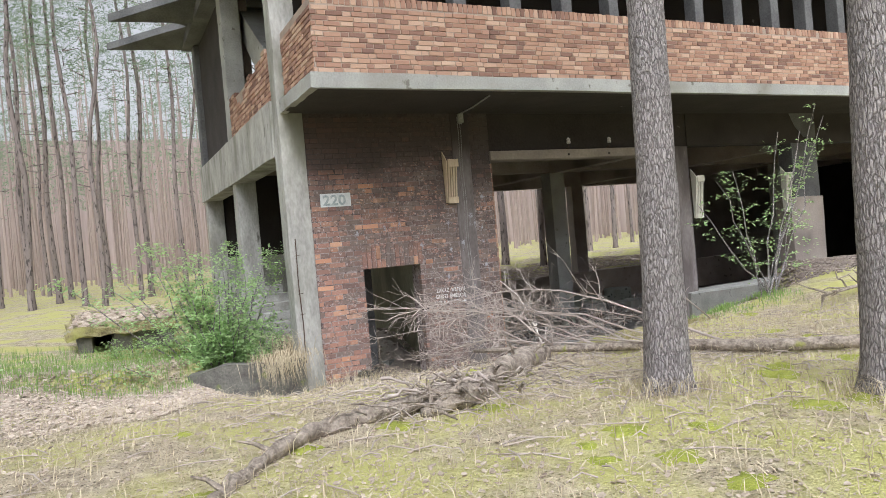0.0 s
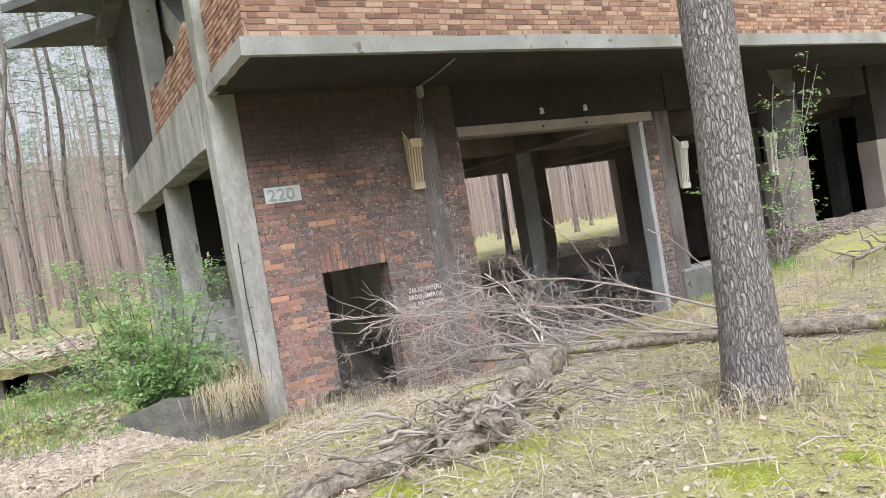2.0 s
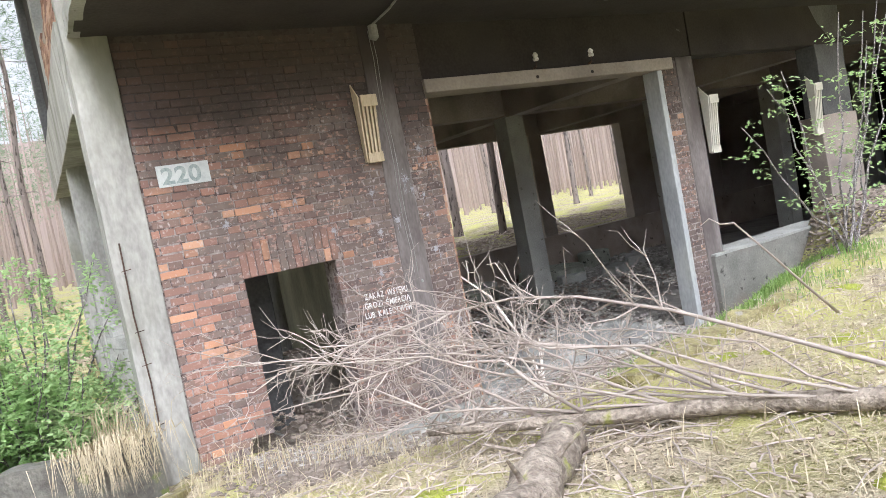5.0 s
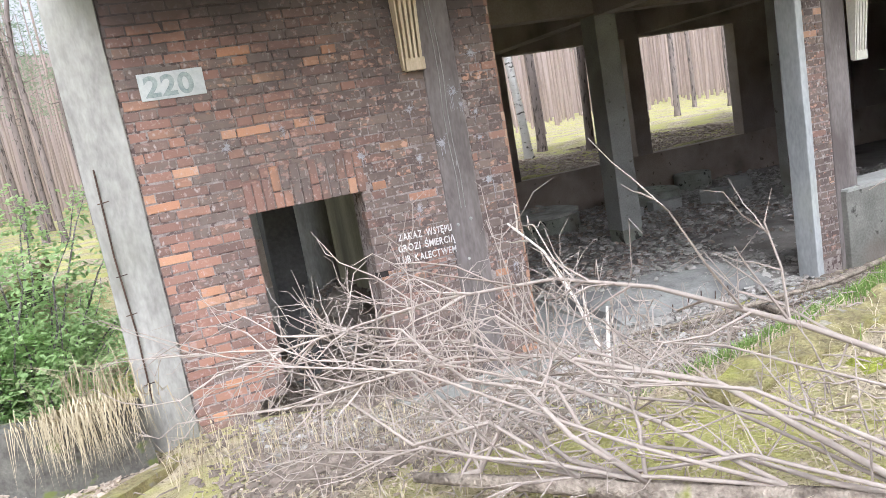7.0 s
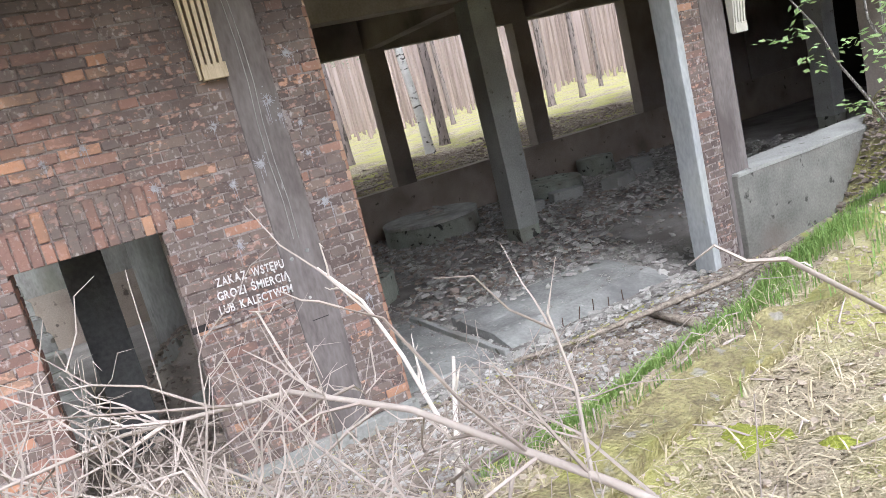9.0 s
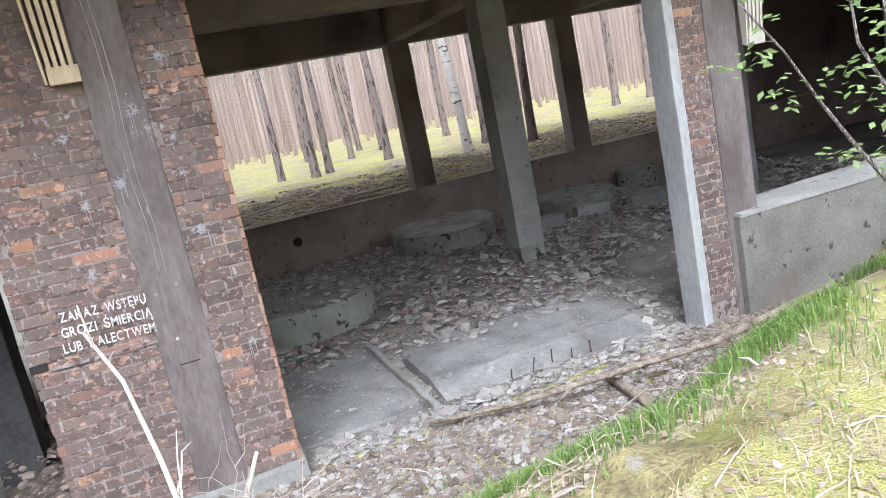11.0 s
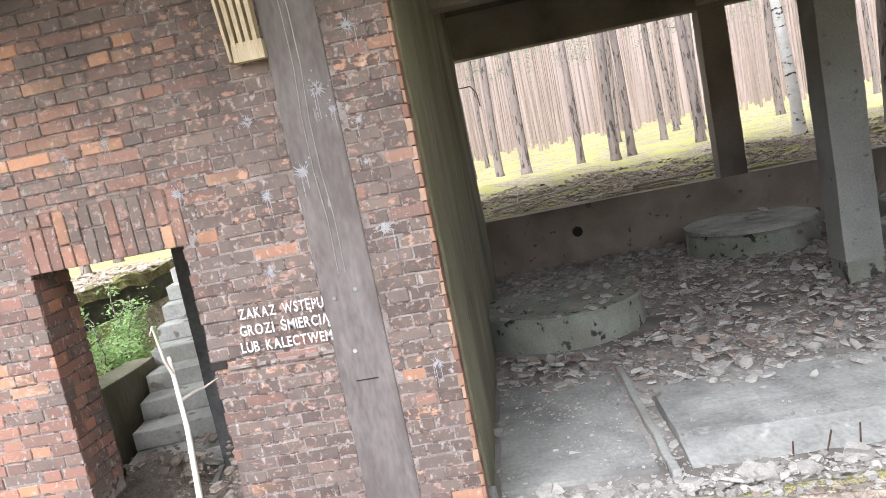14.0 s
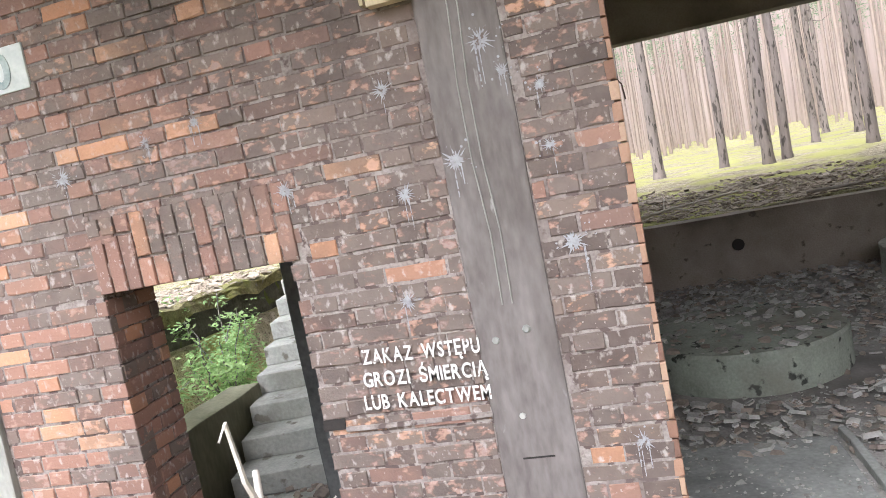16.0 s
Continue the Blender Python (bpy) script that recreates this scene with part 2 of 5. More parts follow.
M_BARK = bark_mat("pine_bark", (0.47, 0.43, 0.425), (0.075, 0.062, 0.058), 46.0)
M_BARK_FAR = mat("far_pine_bark", (0.1, 0.085, 0.08), (0.34, 0.28, 0.26), 5, 24, 0.95, 0.9, stretch=(1, 1, 0.22), per="island", depth=0.03, spots=((0.07, 0.058, 0.053), 15, 0.56))
M_BIRCH = mat("birch_bark", (0.55, 0.53, 0.5), (0.8, 0.78, 0.75), 3, 30, 0.8, 0.4, spots=((0.07, 0.06, 0.05), 4, 0.58), stretch=(1, 1, 2.2))
M_DEAD = mat("bleached_deadwood", (0.26, 0.21, 0.18), (0.56, 0.49, 0.44), 6, 40, 0.9, 0.5, per="island")
M_LOG = mat("rotten_log", (0.085, 0.065, 0.05), (0.5, 0.425, 0.35), 14, 50, 0.95, 1.0, spots=((0.3, 0.3, 0.1), 5, 0.63), depth=0.02)
M_NEEDLE = mat("pine_needles", (0.12, 0.18, 0.11), (0.3, 0.38, 0.24), 0.8, 6, 0.8, 0.1, per="island", thin=0.45)
M_LEAF = mat("fresh_leaves", (0.27, 0.42, 0.15), (0.58, 0.74, 0.4), 3, 20, 0.6, 0.1, per="island", thin=0.55)
M_GRASS = mat("green_grass", (0.14, 0.26, 0.06), (0.35, 0.49, 0.15), 3, 20, 0.7, 0.1, per="island", thin=0.35)
M_STRAW = mat("dry_grass", (0.28, 0.22, 0.13), (0.74, 0.65, 0.47), 3, 20, 0.8, 0.1, per="island")
M_WOOD = mat("raw_pine_board", (0.46, 0.36, 0.23), (0.68, 0.57, 0.41), 3, 30, 0.7, 0.3, stretch=(6, 6, 0.6))
M_CREAM = mat("chalky_board", (0.5, 0.47, 0.4), (0.68, 0.65, 0.57), 3, 30, 0.8, 0.3)
M_STEEL = mat("rusty_steel", (0.05, 0.032, 0.026), (0.15, 0.09, 0.065), 12, 60, 0.75, 0.4, metal=0.3)
M_WHITE = mat("worn_white_paint", (0.55, 0.53, 0.51), (0.8, 0.78, 0.76), 10, 60, 0.85, 0.2, spots=((0.3, 0.23, 0.21), 55, 0.6))
M_PLATE = mat("faded_number_plate", (0.5, 0.53, 0.53), (0.72, 0.74, 0.73), 8, 50, 0.7, 0.2, stain=((0.35, 0.42, 0.42), 5, 0.55))
M_DIGIT = mat("faded_dark_paint", (0.2, 0.26, 0.26), (0.5, 0.55, 0.55), 22, 60, 0.8, 0.2)
M_DARK = mat("dark_mossy_concrete", (0.07, 0.066, 0.058), (0.21, 0.2, 0.175), 6, 35, 0.95, 1.0, spots=((0.16, 0.19, 0.06), 4, 0.62))
M_PLASTER = mat("olive_plaster", (0.17, 0.155, 0.1), (0.34, 0.325, 0.225), 2.4, 30, 0.9, 0.3, spots=((0.07, 0.065, 0.05), 4, 0.7), stain=((0.1, 0.088, 0.066), 0.9, 0.5), stretch=(1, 1, 0.35))
M_PARAPET_IN = mat("brown_concrete", (0.27, 0.22, 0.18), (0.46, 0.39, 0.33), 2.6, 45, 0.92, 0.7, spots=((0.12, 0.098, 0.08), 6, 0.64), stain=((0.15, 0.12, 0.1), 1.3, 0.5))
M_POST = mat("blue_grey_concrete", (0.29, 0.3, 0.305), (0.54, 0.555, 0.56), 3.5, 30, 0.9, 0.4, spots=((0.24, 0.25, 0.16), 3, 0.68), stain=((0.3, 0.31, 0.2), 0.8, 0.58), stretch=(1, 1, 0.4))
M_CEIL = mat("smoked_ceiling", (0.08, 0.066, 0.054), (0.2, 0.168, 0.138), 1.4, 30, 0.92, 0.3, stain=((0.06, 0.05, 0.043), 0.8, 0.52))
M_LOW = mat("shaded_grey_concrete", (0.125, 0.122, 0.108), (0.28, 0.275, 0.245), 3, 40, 0.9, 0.5, spots=((0.06, 0.057, 0.05), 7, 0.64), stain=((0.17, 0.14, 0.12), 1.4, 0.5))
M_SHELL = mat("dark_grey_concrete", (0.055, 0.055, 0.058), (0.16, 0.16, 0.158), 2, 30, 0.9, 0.4)
M_MOSSY = mat("mossy_kerb", (0.14, 0.11, 0.065), (0.47, 0.42, 0.2), 12, 60, 0.95, 1.0, spots=((0.36, 0.33, 0.28), 9, 0.62), stain=((0.36, 0.37, 0.08), 2.5, 0.55), depth=0.03)
M_MOSS = mat("bright_moss", (0.22, 0.26, 0.03), (0.42, 0.44, 0.08), 10, 80, 0.95, 1.0, depth=0.02)

# ---- building helpers ----


def obj(name, bm, material, parent=None, label="", category="", group="", kind=""):
    me = bpy.data.meshes.new(name)
    bm.to_mesh(me)
    bm.free()
    me.materials.append(material)
    ob = new(name, me)
    if parent is not None:
        ob.parent = parent
    return tagged(ob, label, category, group, kind)


def part(name, bm, material, parent, label=""):
    return obj(name, bm, material, parent, label)


def raw(name, verts, faces, material, parent=None, label="", category="", group="", kind="", smooth=False):
    me = bpy.data.meshes.new(name)
    me.from_pydata(verts, [], faces)
    me.materials.append(material)
    if smooth:
        me.shade_smooth()
    ob = new(name, me)
    if parent is not None:
        ob.parent = parent
    return tagged(ob, label, category, group, kind)


def empty(name, label, category, group="", kind="", at=(0, 0, 0)):
    ob = new(name)
    ob.location = at
    return tagged(ob, label, category, group, kind)


def box(bm, x0, x1, y0, y1, z0, z1, bevel=0.0):
    m = Matrix.Translation(((x0 + x1) / 2, (y0 + y1) / 2, (z0 + z1) / 2)) @ Matrix.Diagonal((x1 - x0, y1 - y0, z1 - z0, 1))
    v = bmesh.ops.create_cube(bm, size=1.0, matrix=m)["verts"]
    if bevel:
        es = {e for a in v for e in a.link_edges}
        bmesh.ops.bevel(bm, geom=list(es), offset=bevel, segments=2, profile=0.6, affect="EDGES")
    return bm


def bx(*a, **k):
    return box(bmesh.new(), *a, **k)


def rough_up(bm, cuts=0.0, amp=0.01, scale=3.0, seed=0.0):
    """Splits long edges and nudges the points, so that a cast surface is not dead flat."""
    if cuts:
        for _ in range(4):
            es = [e for e in bm.edges if e.calc_length() > cuts]
            if not es:
                break
            bmesh.ops.subdivide_edges(bm, edges=es, cuts=1, use_grid_fill=True)
    for v in bm.verts:
        v.co += noise.noise_vector(v.co * scale + Vector((seed, seed, 0))) * amp
    return bm


def tube(path, radii, sides=6, verts=None, faces=None):
    """A round limb along the points of path, added to verts and faces."""
    verts = [] if verts is None else verts
    faces = [] if faces is None else faces
    base = len(verts)
    pts = [Vector(p) for p in path]
    for i, p in enumerate(pts):
        d = (pts[min(i + 1, len(pts) - 1)] - pts[max(i - 1, 0)]).normalized()
        u = d.orthogonal().normalized() if abs(d.z) > 0.9 else d.cross(Vector((0, 0, 1))).normalized()
        w = d.cross(u)
        for k in range(sides):
            a = 2 * math.pi * k / sides
            verts.append(p + (u * math.cos(a) + w * math.sin(a)) * radii[i])
    for i in range(len(pts) - 1):
        for k in range(sides):
            a, c = base + i * sides + k, base + i * sides + (k + 1) % sides
            faces.append((a, c, c + sides, a + sides))
    faces.append(tuple(base + (len(pts) - 1) * sides + k for k in range(sides)))
    faces.append(tuple(base + k for k in reversed(range(sides))))
    return verts, faces


def ss(a, b, x):
    t = min(1.0, max(0.0, (x - a) / (b - a)))
    return t * t * (3 - 2 * t)


# ---- ground ----
X0, X1, Y0, Y1 = 2.45, 24.0, 10.18, 18.55      # outside of the building


def bank(x):
    """Where the bank in front of the building begins to fall, as y."""
    if x < 2.6:
        return 6.7 + 0.9 * (x - 0.7)
    return 7.05 + 0.3 * ss(5.0, 7.5, x) + 0.5 * ss(7.5, 9.0, x) + 3.4 * ss(10.4, 14.2, x) + 1.3 * (1 - ss(2.6, 4.6, x))


def height(x, y):
    z = 1.1 + 0.14 * ss(6.5, 12.0, x) - 0.1 * ss(0.0, -6.0, x)
    z += 0.05 * noise.noise(Vector((x * 0.5, y * 0.5, 1))) + 0.02 * noise.noise(Vector((x * 2.3, y * 2.3, 4)))
    z -= 0.19 * ss(5.0, 7.0, y) * ss(3.4, 5.2, x) * (1 - ss(8.5, 11.0, x))
    low = 0.38 - 0.36 * ss(3.0, 5.2, x)
    if x < 2.6:
        low = 0.44 - 0.1 * ss(7.5, 9.0, y) + 0.36 * ss(1.9, 0.85, x)
    left = ss(-1.8, 0.4, x)
    d = ss(bank(x), bank(x) + 1.9, y)
    w = 1 - ss(3.4, 5.2, x)
    d = (d * (1 - w) + ss(5.3, 10.1, y) * w) * left
    back = ss(10.1, 10.5, y) if x < 2.5 else 0.0
    z = z + (low - z) * d * (1 - 0.72 * back)
    if 1.15 < x < 2.6 and 10.2 < y < 18.0:
        z -= 0.75 * ss(1.15, 1.35, x) * ss(10.2, 10.4, y)
    if X0 + 0.1 < x < X1 - 0.1 and Y0 + 0.12 < y < Y1 - 0.12:
        z = -0.12
    elif y >= Y1 - 0.12 and x > X0:
        z = 0.98 + 0.25 * ss(19, 24, y) + 0.12 * ss(19, 22, y) * noise.noise(Vector((x * 0.35, y * 0.35, 2))) + 0.05 * noise.noise(Vector((x, y, 7)))
        z += 0.2 * math.exp(-((y - 20.3) / 1.0) ** 2) * (0.5 + 0.9 * noise.noise(Vector((x * 0.5, 3, 7))))
    return z


def axis(lo, hi, step, far):
    a = list(np.arange(lo, hi, step))
    g, p = step, hi
    while p < far:
        a.append(p)
        g *= 1.25
        p += g
    g, p = step * 1.25, lo - step * 1.25
    while p > -far:
        a.insert(0, p)
        g *= 1.25
        p -= g
    return [float(v) for v in a]


gx, gy = axis(-4.0, 18.0, 0.11, 900), axis(-2.0, 21.0, 0.11, 900)
gv = [(x, y, height(x, y)) for y in gy for x in gx]
nx = len(gx)
gf = [(j * nx + i, j * nx + i + 1, (j + 1) * nx + i + 1, (j + 1) * nx + i) for j in range(len(gy) - 1) for i in range(nx - 1)]
raw("ground", gv, gf, M_GROUND, None, "mossy forest ground with dry needles and litter", "ground", "", "structure", True)

# ---- the building's frame ----
SLAB, SLAB_T = 4.36, 4.54
floor_bm = rough_up(bx(X0 + 0.1, X1 - 0.1, Y0 + 0.1, Y1 - 0.1, -0.3, 0.0), 0.5, 0.012)
obj("floor", floor_bm, M_FLOOR, None, "dusty concrete floor strewn with rubble", "floor", "", "structure")
# Soffit black is soot plus the shade under the slab, put in the colour.
obj("ceiling_soffit", rough_up(bx(X0 + 0.1, X1, 8.6, 10.36, SLAB, SLAB_T), 0.8, 0.006), M_SOOT_SHADE, None, "underside of the jutting slab, black with soot and painted shade", "ceiling", "", "structure")
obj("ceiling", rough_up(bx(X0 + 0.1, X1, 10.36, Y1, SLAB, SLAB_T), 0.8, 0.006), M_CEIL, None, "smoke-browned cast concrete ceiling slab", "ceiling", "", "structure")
bm = box(bmesh.new(), X0 + 0.08, X1, 8.5, 8.6, SLAB - 0.004, SLAB_T + 0.002)
box(bm, X0 + 0.06, X0 + 0.16, 8.5, 10.14, SLAB - 0.005, SLAB_T + 0.003)
obj("slab_edge", rough_up(bm, 0.2, 0.016, 4.0), M_CONC, None, "chipped stained concrete edge of the jutting slab", "slab edge", "", "structure")


def piece(name, material, label, category, *boxes, cuts=0.5, amp=0.012, bevel=0.012, kind="structure"):
    bm = bmesh.new()
    for b in boxes:
        box(bm, *b, bevel=bevel)
    return obj(name, rough_up(bm, cuts, amp), material, None, label, category, "", kind)


# corner column, side frame
piece("column_corner", M_CONC_PALE, "pale concrete corner column with flaked edges", "column", (2.47, 2.83, 10.15, 10.5, -0.2, 8.0), cuts=0.14, amp=0.022)
piece("column_side_1", M_CONC_PALE, "pale concrete column under the side beam", "column", (2.5, 2.88, 14.1, 14.5, -0.2, 3.8))
piece("column_side_2", M_CONC_PALE, "pale concrete column at the rear corner", "column", (2.5, 2.88, 18.15, 18.53, -0.2, 3.8))
piece("beam_side", M_CONC_PALE, "board-marked concrete beam along the side", "beam", (2.45, 2.85, 10.53, 18.6, 3.78, 4.62))
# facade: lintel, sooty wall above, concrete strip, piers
piece("wall_over_opening", M_SOOT_SHADE, "soot-black wall above the wide opening", "wall", (5.92, 10.3, 10.22, 10.5, 3.74, 4.38))
piece("lintel", M_CONC_IN, "grey concrete lintel over the wide opening", "lintel", (5.9, 9.82, 10.13, 10.48, 3.58, 3.735), amp=0.012)
piece("strip_concrete", M_STRIP, "dark smooth concrete strip set into the brick wall", "wall", (5.235, 5.555, 10.174, 10.5, 0.13, 4.38), amp=0.0015)
piece("plinth", M_CONC, "broken concrete plinth under the brick wall", "plinth", (4.5, 5.97, 10.11, 10.5, -0.15, 0.14), amp=0.02)
piece("column_opening", M_POST, "blue-grey concrete lining post beside the wide opening", "column", (9.53, 9.625, 10.16, 10.43, 0.0, 3.578), cuts=0.15, amp=0.008)
# the wall between stair bay and hall
piece("wall_inner", M_PLASTER, "stained plaster wall between the stair bay and the hall", "wall", (5.68, 5.935, 10.53, 18.2, -0.05, 4.38))
# hall: back wall, posts, pillars, beams
piece("wall_back", M_PARAPET_IN, "brown smoked concrete parapet under the rear openings", "wall", (2.85, 24.0, 18.2, 18.5, -0.1, 0.97))
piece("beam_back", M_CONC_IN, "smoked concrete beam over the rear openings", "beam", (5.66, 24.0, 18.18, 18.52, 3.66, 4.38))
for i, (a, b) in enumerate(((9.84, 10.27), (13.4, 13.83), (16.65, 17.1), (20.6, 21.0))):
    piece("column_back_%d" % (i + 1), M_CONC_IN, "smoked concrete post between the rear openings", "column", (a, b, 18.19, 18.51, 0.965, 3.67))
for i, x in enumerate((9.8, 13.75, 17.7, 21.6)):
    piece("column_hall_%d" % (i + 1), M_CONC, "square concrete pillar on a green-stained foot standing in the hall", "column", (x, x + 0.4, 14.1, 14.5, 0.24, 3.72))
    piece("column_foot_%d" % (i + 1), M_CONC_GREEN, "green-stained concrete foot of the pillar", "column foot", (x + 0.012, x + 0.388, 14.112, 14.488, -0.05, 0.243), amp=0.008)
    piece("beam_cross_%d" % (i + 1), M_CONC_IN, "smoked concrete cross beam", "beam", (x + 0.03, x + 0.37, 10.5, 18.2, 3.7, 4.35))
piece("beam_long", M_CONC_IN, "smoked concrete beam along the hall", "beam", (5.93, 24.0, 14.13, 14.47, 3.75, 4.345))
piece("wall_stair_back", M_CONC_PALE, "pale concrete rear wall of the stair bay", "wall", (2.9, 5.68, 18.2, 18.5, 0.96, 2.33))
piece("wall_stair_back_upper", M_SOOT_SHADE, "black upper rear wall of the stair bay", "wall", (2.9, 5.68, 18.24, 18.5, 2.335, 4.38))
# This darker concrete puts the post's lack of light into its colour.
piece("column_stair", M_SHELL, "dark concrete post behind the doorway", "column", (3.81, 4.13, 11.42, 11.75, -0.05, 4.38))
# east part of the facade
# Paler top and darker face put the lit ledge and shaded front into colour.
piece("sill_east", M_CONC, "dusty top of the low concrete wall, paled for the light on it", "sill", (9.99, 16.4, 10.09, 10.61, 0.915, 0.952), cuts=0.2, amp=0.018, bevel=0.004)
piece("wall_east_low", M_LOW, "low cracked concrete wall below the dark openings", "wall", (9.98, 16.4, 10.1, 10.6, -0.1, 0.93), cuts=0.25, amp=0.025)
# Darker concrete on both column feet carries the shade they stand in.
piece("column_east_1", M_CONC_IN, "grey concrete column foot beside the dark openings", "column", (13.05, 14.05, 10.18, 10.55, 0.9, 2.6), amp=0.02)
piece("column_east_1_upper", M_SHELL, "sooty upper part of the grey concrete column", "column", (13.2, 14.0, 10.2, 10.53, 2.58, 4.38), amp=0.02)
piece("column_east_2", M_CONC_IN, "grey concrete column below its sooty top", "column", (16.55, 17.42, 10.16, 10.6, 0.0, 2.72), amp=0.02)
piece("column_east_2_upper", M_SOOT_SHADE, "soot-black top of the grey concrete column", "column", (16.6, 17.4, 10.18, 10.58, 2.7, 4.38), amp=0.02)
piece("beam_east", M_SOOT_SHADE, "soot-black beam over the dark openings", "beam", (10.3, 16.5, 10.2, 10.5, 3.74, 4.38))
piece("wall_back_east", M_CONC_IN, "smoke-browned rear wall of the east bays", "wall", (17.1, 24.0, 18.22, 18.5, 0.972, 3.66))
piece("wall_east", M_MORTAR, "sooty east wall with narrow upright windows", "wall", (17.4, 18.2, 10.2, 10.5, -0.1, 4.38), (19.08, 19.85, 10.2, 10.5, -0.1, 4.38), (20.65, 23.7, 10.2, 10.5, -0.1, 4.38),
      (18.2, 19.08, 10.205, 10.495, -0.1, 2.33), (19.85, 20.65, 10.205, 10.495, -0.1, 2.33), (18.2, 19.08, 10.205, 10.495, 3.75, 4.38), (19.85, 20.65, 10.205, 10.495, 3.75, 4.38), bevel=0)
piece("wall_end", M_SOOT_SHADE, "soot-black end wall", "wall", (23.7, 24.0, 10.2, 18.5, -0.1, 8.0))
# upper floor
# Added black wall stands in for the unlit rooms behind the openings.
piece("wall_upper_back", M_SOOT_SHADE, "dark backing wall added behind the upper openings", "wall", (2.85, 24.0, 11.6, 11.9, 4.545, 8.0))
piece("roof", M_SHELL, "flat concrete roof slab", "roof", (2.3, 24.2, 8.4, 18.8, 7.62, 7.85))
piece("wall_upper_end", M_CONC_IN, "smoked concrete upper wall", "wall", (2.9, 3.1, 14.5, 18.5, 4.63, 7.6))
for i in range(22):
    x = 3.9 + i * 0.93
    piece("mullion_%d" % (i + 1), M_SHELL, "dark grey concrete mullion of the upper windows", "mullion", (x, x + 0.2, 8.95, 9.2, 5.56, 7.6), cuts=0)

# ---- brickwork ----
COURSE, BRICK_H = 0.077, 0.0685


chip = random.Random(77)


def brick_shape(L, D=0.11, H=BRICK_H, c=0.004):
    """A brick whose face has a worn, ragged outline; its face lies at y = 0, its middle at x = 0, z = 0."""
    a, h = L / 2, H / 2
    n = 4 if L > 0.16 else 2
    rim = [(-a + 2 * a * k / n, -h) for k in range(n)] + [(a, -h), (a, 0)] + [(a - 2 * a * k / n, h) for k in range(n)] + [(-a, h), (-a, 0)]
    v, q = [], len(rim)
    for x, z in rim:
        w = 0.0012 * chip.random()
        v.append((x - math.copysign(w, x), D, z))
    for x, z in rim:
        v.append((x * (1 - chip.random() * 0.0018 / a), c * chip.uniform(0.6, 1.8), z * (1 - chip.random() * 0.0025 / h)))
    for x, z in rim:
        w = c * chip.uniform(0.5, 1.5) + (0.006 if chip.random() < 0.1 else 0.0)
        v.append((x - w * (1 if x > a * 0.99 else -1 if x < -a * 0.99 else 0), 0.0, z - w * (1 if z > 0 else -1 if z < 0 else 0)))
    f = [tuple(range(2 * q, 3 * q))]
    for k in range(q):
        j = (k + 1) % q
        f += [(k, j, q + j, q + k), (q + k, q + j, 2 * q + j, 2 * q + k)]
    return v, f


brick_meshes = {}


def brick_mesh(L, material, H=BRICK_H):
    key = (round(L, 2), round(H, 3), material.name, chip.randrange(5))
    if key not in brick_meshes:
        me = bpy.data.meshes.new("brick")
        v, f = brick_shape(max(0.04, key[0]), H=H)
        me.from_pydata(v, [], f)
        me.materials.append(material)
        brick_meshes[key] = me
    return brick_meshes[key]


def bond(length, row, joint=0.007, k=1.0):
    """Spans of one course, stretcher and header in turn, each course shifted by half the pattern and a little more or less."""
    period = (0.37 * k + 2 * joint)
    s = -period + (period / 2 if row % 2 else 0.0) + random.gauss(0, 0.022)
    i = 0
    out = []
    while s < length:
        L = (0.25 if i % 2 == 0 else 0.12) * k + random.gauss(0, 0.004)
        if random.random() < 0.06:
            L = 0.185 * k
        a, b = max(0.0, s), min(length, s + L)
        if b - a > 0.035:
            out.append((a, b))
        s += L + joint * random.uniform(0.7, 1.4)
        i += 1
    return out


def lay(parent, m, length, z0, z1, material, joined, is_part=None, skip=None, k=1.0, limit=300):
    """Courses on a face: m takes (along, into the wall, up) to the world. Pieces for which is_part(x, z) holds become objects, up to limit; the rest joins one mesh."""
    V, F = [], []
    made = 0
    row = 0
    z = z0 + COURSE * k / 2
    while z < z1 - 0.02:
        for a, b in bond(length, row, 0.007, k):
            c = (a + b) / 2
            if skip and skip(c, z):
                continue
            local = Matrix.Translation((c, min(0.0025, random.gauss(-0.0005, 0.0022)), z + random.gauss(0, 0.002))) @ Euler((random.gauss(0, 0.012), random.gauss(0, 0.01), random.gauss(0, 0.01))).to_matrix().to_4x4()
            mm = m @ local
            if is_part and is_part(c, z) and made < limit:
                ob = new("brick", brick_mesh(b - a, material, BRICK_H * k))
                ob.parent = parent
                ob.matrix_local = mm
                made += 1
            else:
                v, f = brick_shape(b - a, H=BRICK_H * k)
                o = len(V)
                V += [mm @ Vector(p) for p in v]
                F += [tuple(o + i for i in q) for q in f]
        z += COURSE * k
        row += 1
    if V:
        raw("brick_field", V, F, joined, parent, "", "", "", "stuff")


def along_x(x, y):
    return Matrix.Translation((x, y, 0))


def facing(x, y, degrees):
    """A face whose courses run from (x, y) along +x turned by degrees about the upright."""
    return Matrix.Translation((x, y, 0)) @ Matrix.Rotation(radians(degrees), 4, "Z")


DOOR_L, DOOR_R, DOOR_T = 3.57, 4.5, 2.0
